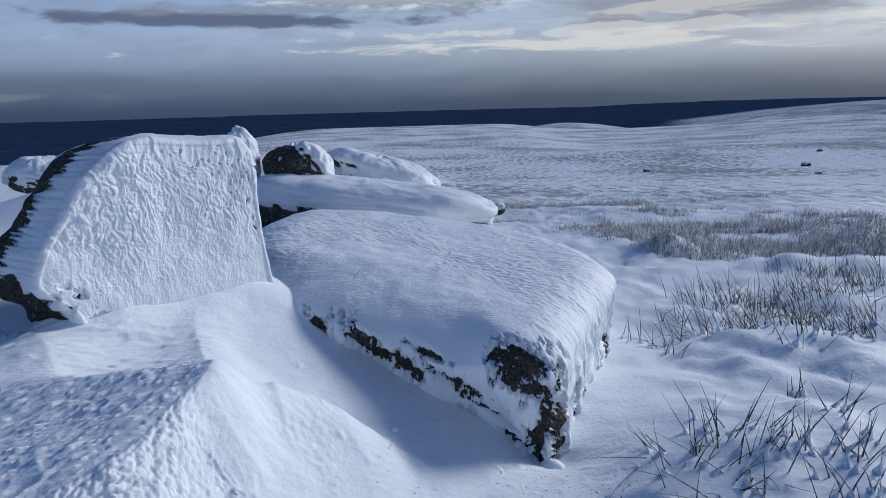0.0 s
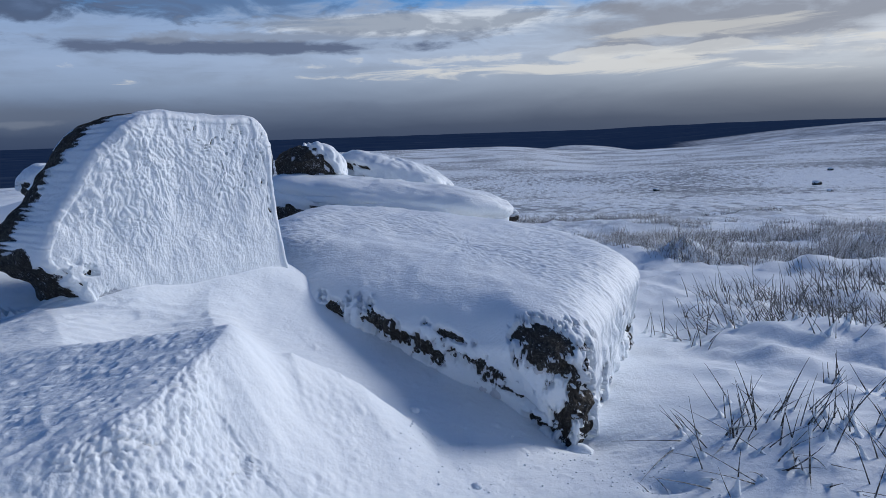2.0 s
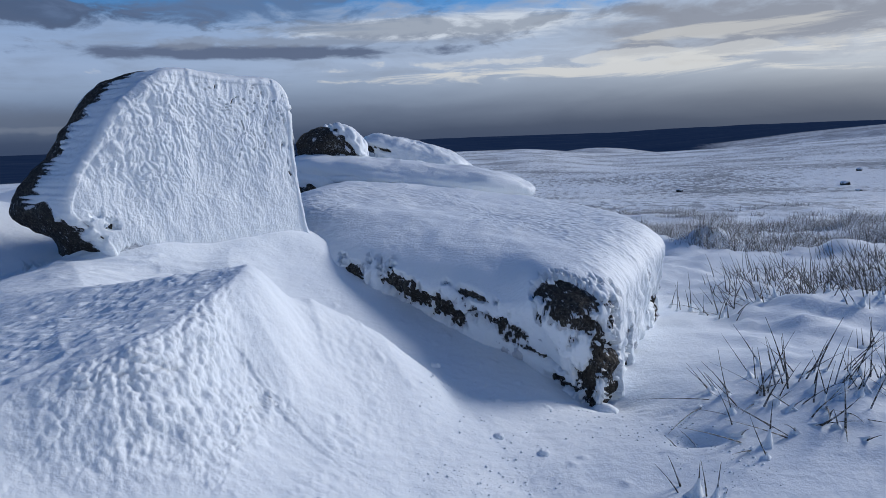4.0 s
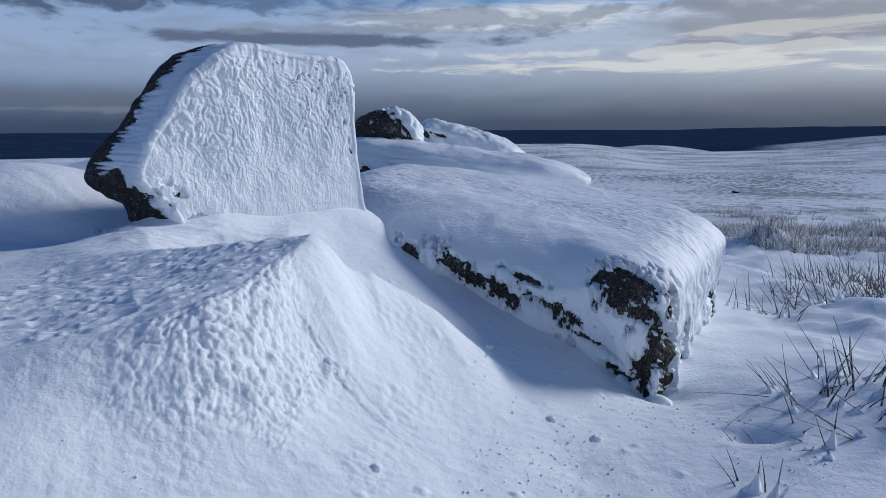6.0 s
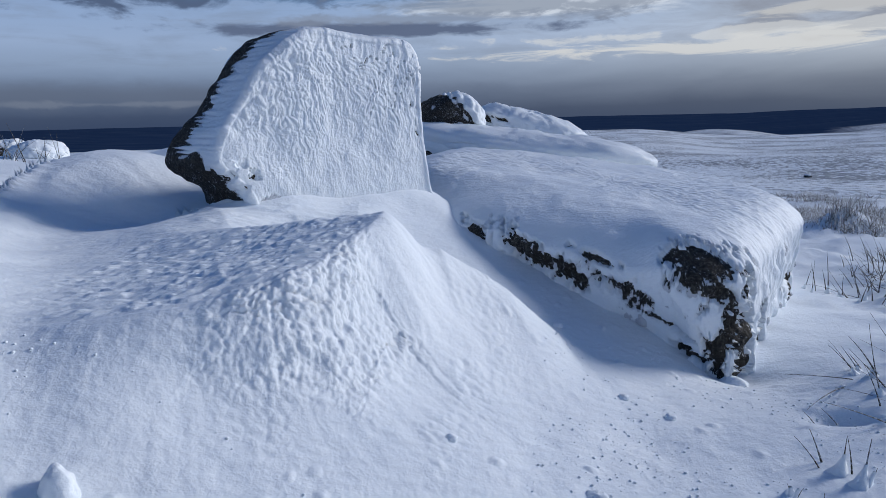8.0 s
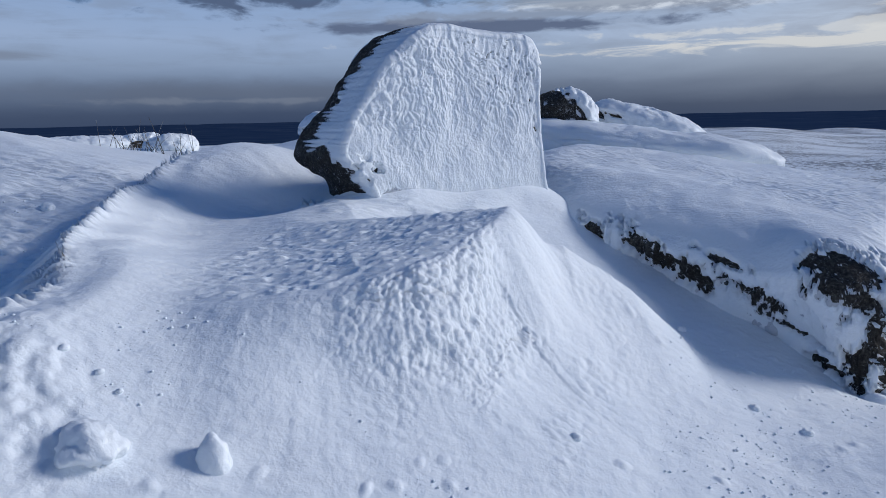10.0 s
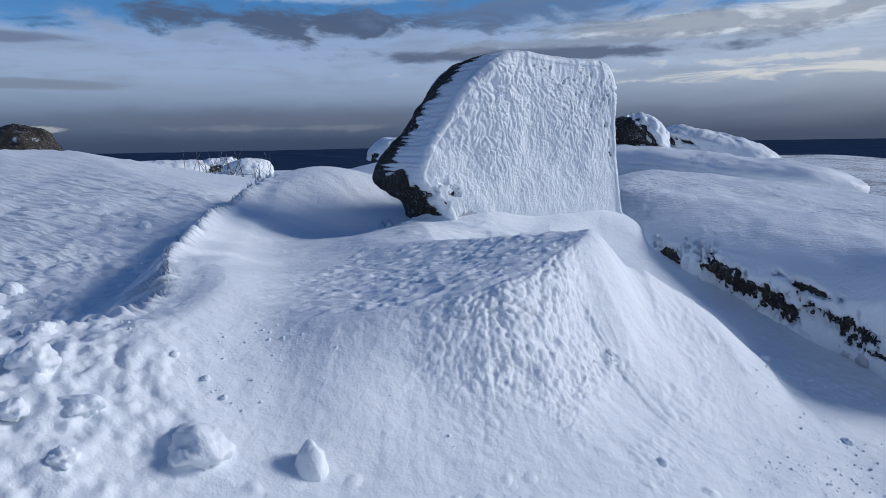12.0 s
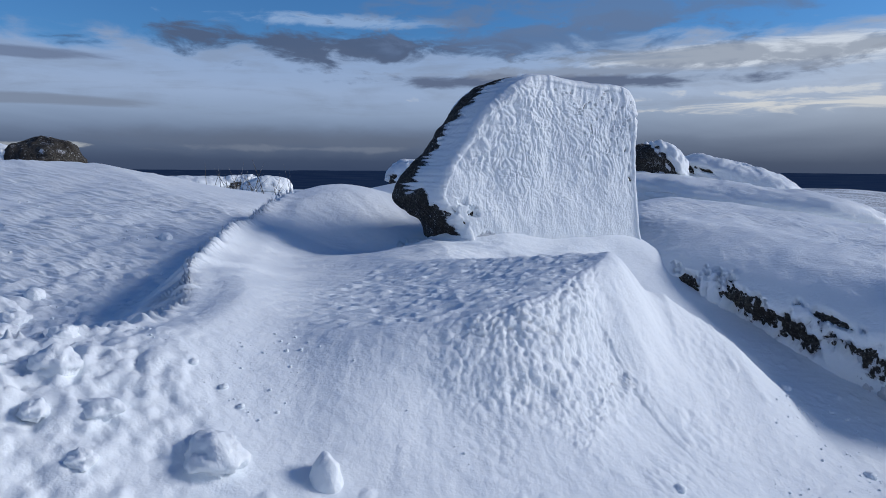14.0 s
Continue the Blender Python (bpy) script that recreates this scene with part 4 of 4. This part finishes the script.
# stalks blown flat towards the rock
rush_tuft(1.22, 4.72, 14, 0.55, 0.09, 8, 76, 270, 14)
rush_tuft(1.35, 4.38, 12, 0.45, 0.12, 41, 72, 265, 14)
rush_tuft(2.05, 4.55, 12, 0.42, 0.16, 42, 60, 280, 18)
rush_tuft(2.85, 4.75, 14, 0.42, 0.18, 43, 35)
rush_tuft(0.98, 4.47, 3, 0.22, 0.05, 9, 65, 300)
# single stalks on the open snow
rush_tuft(0.76, 3.96, 3, 0.20, 0.05, 10, 30, 300)
rush_tuft(0.88, 3.86, 4, 0.22, 0.06, 11, 10)
rush_tuft(0.02, 3.42, 3, 0.13, 0.06, 12, 8)
rush_tuft(0.55, 3.62, 3, 0.15, 0.07, 13, 20)
# beside the flat rock and further out
rush_tuft(1.73, 7.40, 5, 0.38, 0.10, 14, 10)
rush_tuft(2.36, 7.40, 14, 0.45, 0.16, 15, 62, 285, 20)
rush_tuft(1.96, 6.80, 6, 0.28, 0.08, 16, 14)
rng = random.Random(77)
for k in range(115):
    y = rng.uniform(7.2, 11.0)
    x = rng.uniform(0.30, 0.62) * y + rng.uniform(-0.4, 0.6)
    if 9.9 < y and x < 4.6:
        continue
    rush_tuft(x, y, rng.randint(6, 13), rng.uniform(0.26, 0.46), rng.uniform(0.10, 0.2), 200 + k, rng.uniform(14, 45), rng.choice((None, 280, 280)), 14)
# sprigs on the far side of the hollow
for k, (x, y) in enumerate(((-6.95, 7.2), (-6.75, 7.3), (-6.35, 7.2), (-6.15, 7.35))):
    rush_tuft(x, y, 9, 0.44, 0.10, 300 + k, 20)


def frosted_grass():
    """The wide bed of grass and rush on the moor."""
    rng = random.Random(5)
    lines, radius = [], []
    made = 0
    while made < 2000:
        y = 11.6 + 17.0 * rng.random() ** 1.25
        x = rng.uniform(0.03 * y + 0.5, 0.62 * y + 1.5)
        n = float(value_noise(x * 0.45, y * 0.45, 0, 81)) + 0.5 * float(value_noise(x * 1.3, y * 1.3, 0, 82))
        lo = 0.20 if y < 22 else 0.38
        bay = ((x - 5.3) / 2.8) ** 2 + ((y - 11.6) / 1.1) ** 2 < 1
        if n < lo or bay or (x - 2.4 > 0.35 * (y - 6) + 2.6 and y > 20):
            continue
        made += 1
        tall = rng.uniform(0.09, 0.22) * (1.0 + 0.8 * max(0.0, min(1.0, (n - 0.35) / 0.4)))
        for _ in range(rng.randint(9, 17)):
            bx, by = x + rng.gauss(0, 0.10), y + rng.gauss(0, 0.10)
            bz = -0.06
            lines.append(((bx, by, bz), rng.uniform(0, 360), abs(rng.gauss(18, 14)), tall * rng.uniform(0.5, 1.2), rng.gauss(18, 14)))
            radius.append(rng.uniform(0.005, 0.011))
    bx = np.array([l[0][0] for l in lines])
    by = np.array([l[0][1] for l in lines])
    h = ground_height(bx, by)
    pts = [stalk_points((l[0][0], l[0][1], z - 0.04), *l[1:], rng, 2) for l, z in zip(lines, h)]
    v, f = tubes(pts, radius)
    tagged(mesh_object("moor_grass", v, f, GRASS), "rime-frosted brown grass and rush across the moor", "grass", kind="stuff")


frosted_grass()


# ---- loose snow ----
def lump_mesh(size, seed, rough=0.16, point=0.0, cuts=3):
    bm = bmesh.new()
    bmesh.ops.create_icosphere(bm, subdivisions=cuts, radius=1.0)
    for v in bm.verts:
        c = v.co.copy()
        n = noise.fractal(c * 1.4 + Vector((seed * 3.1, seed, 0)), 1.0, 2.0, 4) * rough + noise.noise(c * 4.0 + Vector((0, seed, 0))) * rough * 0.35
        c *= 1 + n
        if c.z > 0:
            c.x, c.y = c.x * (1 - point * c.z), c.y * (1 - point * c.z)
        v.co = (c.x * size[0], c.y * size[1], c.z * size[2])
    co = [tuple(v.co) for v in bm.verts]
    fc = [tuple(v.index for v in f.verts) for f in bm.faces]
    bm.free()
    return np.array(co), np.array(fc)


def snow_lump(x, y, size, seed, label, rough=0.16, point=0.0, turn=0, sink=0.05):
    co, fc = lump_mesh(size, seed, rough, point, 4)
    ob = mesh_object("snow_lump", co, fc, SNOW)
    ob.matrix_world = pose(x, y, height_at(x, y) + size[2] * sink, 0, 0, turn)
    return tagged(ob, label, "snow lump", "loose lumps of snow")


snow_lump(-1.74, 2.49, (0.054, 0.048, 0.084), 3, "egg-shaped lump of snow standing on smooth snow", 0.14, 0.18)
snow_lump(-2.02, 2.30, (0.105, 0.085, 0.070), 4, "crumbly lump of snow on smooth snow", 0.34)
snow_lump(-2.55, 2.16, (0.085, 0.065, 0.055), 5, "broken clod of snow on rough snow", 0.30)
snow_lump(-2.33, 2.15, (0.075, 0.045, 0.035), 6, "broken clod of snow on rough snow", 0.30, 0, 30)
snow_lump(-2.44, 2.02, (0.045, 0.040, 0.030), 7, "broken clod of snow on rough snow", 0.30)
snow_lump(-2.24, 2.02, (0.050, 0.040, 0.030), 8, "broken clod of snow on rough snow", 0.30)
snow_lump(-2.72, 2.30, (0.050, 0.045, 0.035), 9, "broken clod of snow on rough snow", 0.30)
snow_lump(-3.91, 2.92, (0.055, 0.050, 0.045), 10, "rounded ball of snow on a rough slope", 0.10)
snow_lump(-3.80, 2.68, (0.13, 0.09, 0.070), 11, "broken clod of snow on rough snow", 0.30)
snow_lump(-3.66, 2.66, (0.08, 0.07, 0.050), 12, "broken clod of snow on rough snow", 0.30)
snow_lump(-3.58, 2.56, (0.09, 0.06, 0.035), 13, "broken clod of snow on rough snow", 0.30)
snow_lump(-4.33, 4.10, (0.050, 0.040, 0.040), 14, "small iced knob of snow on a slope", 0.15)
snow_lump(0.56, 4.98, (0.085, 0.065, 0.050), 15, "rounded lump of snow below a rock corner", 0.10)
snow_lump(-0.80, 3.40, (0.026, 0.022, 0.018), 16, "small crumb of snow on smooth snow", 0.2)
snow_lump(-0.24, 3.45, (0.045, 0.035, 0.022), 17, "small lump of snow on smooth snow", 0.2)
snow_lump(-0.10, 4.29, (0.028, 0.024, 0.018), 18, "small crumb of snow on smooth snow", 0.2)
snow_lump(0.12, 4.22, (0.030, 0.024, 0.020), 19, "small crumb of snow on smooth snow", 0.2)
snow_lump(-0.45, 4.84, (0.030, 0.026, 0.022), 20, "small crumb of snow on smooth snow", 0.2)


def crumbs():
    """Countless crumbs of wind-blown snow lying on the surface."""
    rng = random.Random(9)
    base = [lump_mesh((1, 1, 0.75), 30 + k, 0.25, 0, 1) for k in range(6)]
    V, F, n = [], [], 0
    spots = []
    while len(spots) < 4200:
        kind = rng.random()
        if kind < 0.72:
            x, y, r = rng.uniform(-2.3, 1.2), rng.uniform(1.9, 4.9), 0.002 + 0.007 * rng.random() ** 4
        elif kind < 0.90:
            x, y, r = rng.uniform(-3.6, -1.9), rng.uniform(1.5, 2.5), 0.004 + 0.030 * rng.random() ** 5
        else:
            x, y, r = rng.uniform(-6.5, -3.2), rng.uniform(2.2, 4.4), 0.003 + 0.010 * rng.random() ** 4
        if kind >= 0.90 and y > 3.0 - 0.8 * (x + 3.0):
            continue
        if -2.7 < x < -0.5 and y > 2.7 + 0.5 * max(x + 1.0, -1.0) and y > 2.9:
            continue
        if float(value_noise(x * 2.2, y * 2.2, 0, 91)) + 0.25 < 0.3 * rng.random():
            continue
        spots.append((x, y, r))
    hs = ground_height(np.array([p[0] for p in spots]), np.array([p[1] for p in spots]))
    for (x, y, r), h in zip(spots, hs):
        co, fc = base[rng.randrange(6)]
        V.append(co * r + np.array([x, y, h + r * 0.25]))
        F.append(fc + n)
        n += len(co)
    tagged(mesh_object("snow_crumbs", np.concatenate(V), np.concatenate(F), SNOW), "scattered crumbs of wind-blown snow", "snow crumbs", kind="stuff")


crumbs()


def rime_teeth(path, count, size, seed, lean):
    """A row of thin rime feathers along the crest of a drift."""
    rng = random.Random(seed)
    V, F = [], []
    xs = [p[0] for p in path]
    ys = [p[1] for p in path]
    pos = np.linspace(0, len(path) - 1, count)
    for k in pos:
        k = min(max(k + rng.uniform(-0.3, 0.3) * (len(path) - 1) / count, 0), len(path) - 1)
        x, y = np.interp(k, range(len(xs)), xs) + rng.gauss(0, 0.012), np.interp(k, range(len(ys)), ys) + rng.gauss(0, 0.012)
        h = size * rng.uniform(0.4, 1.2)
        z = height_at(x, y) - 0.015
        wd = h * rng.uniform(0.5, 0.8)
        dx, dy = lean
        t = rng.gauss(0, 0.25)
        ax, ay = math.cos(t) * 0.8, math.sin(t) * 0.8 + 0.3
        n = len(V)
        V += [(x - ax * wd, y - ay * wd, z), (x + ax * wd * 0.6, y + ay * wd * 0.6, z), (x + ay * wd * 0.3, y - ax * wd * 0.3, z), (x - ay * wd * 0.3, y + ax * wd * 0.3, z),
              (x + dx * h * 0.5 - ax * wd * 0.2, y + dy * h * 0.5, z + h * 0.65), (x + dx * h, y + dy * h, z + h)]
        for f in ((0, 2, 4), (2, 1, 4), (1, 3, 4), (3, 0, 4), (2, 1, 5), (1, 3, 5), (3, 4, 5), (4, 2, 5)):
            F.append([n + i for i in f])
    ob = mesh_object("rime_feathers", V, F, SNOW)
    return tagged(ob, "saw-toothed row of rime feathers on a drift crest", "rime", kind="stuff")


rime_teeth(RIM_LINE[24:41, :2], 150, 0.045, 1, (-0.7, 0.25))
rime_teeth(RIM_LINE[40:46, :2], 46, 0.055, 2, (-0.7, 0.2))
rime_teeth([(-2.95, 5.00), (-2.84, 4.92), (-2.72, 4.87)], 18, 0.065, 3, (-0.7, 0.0))
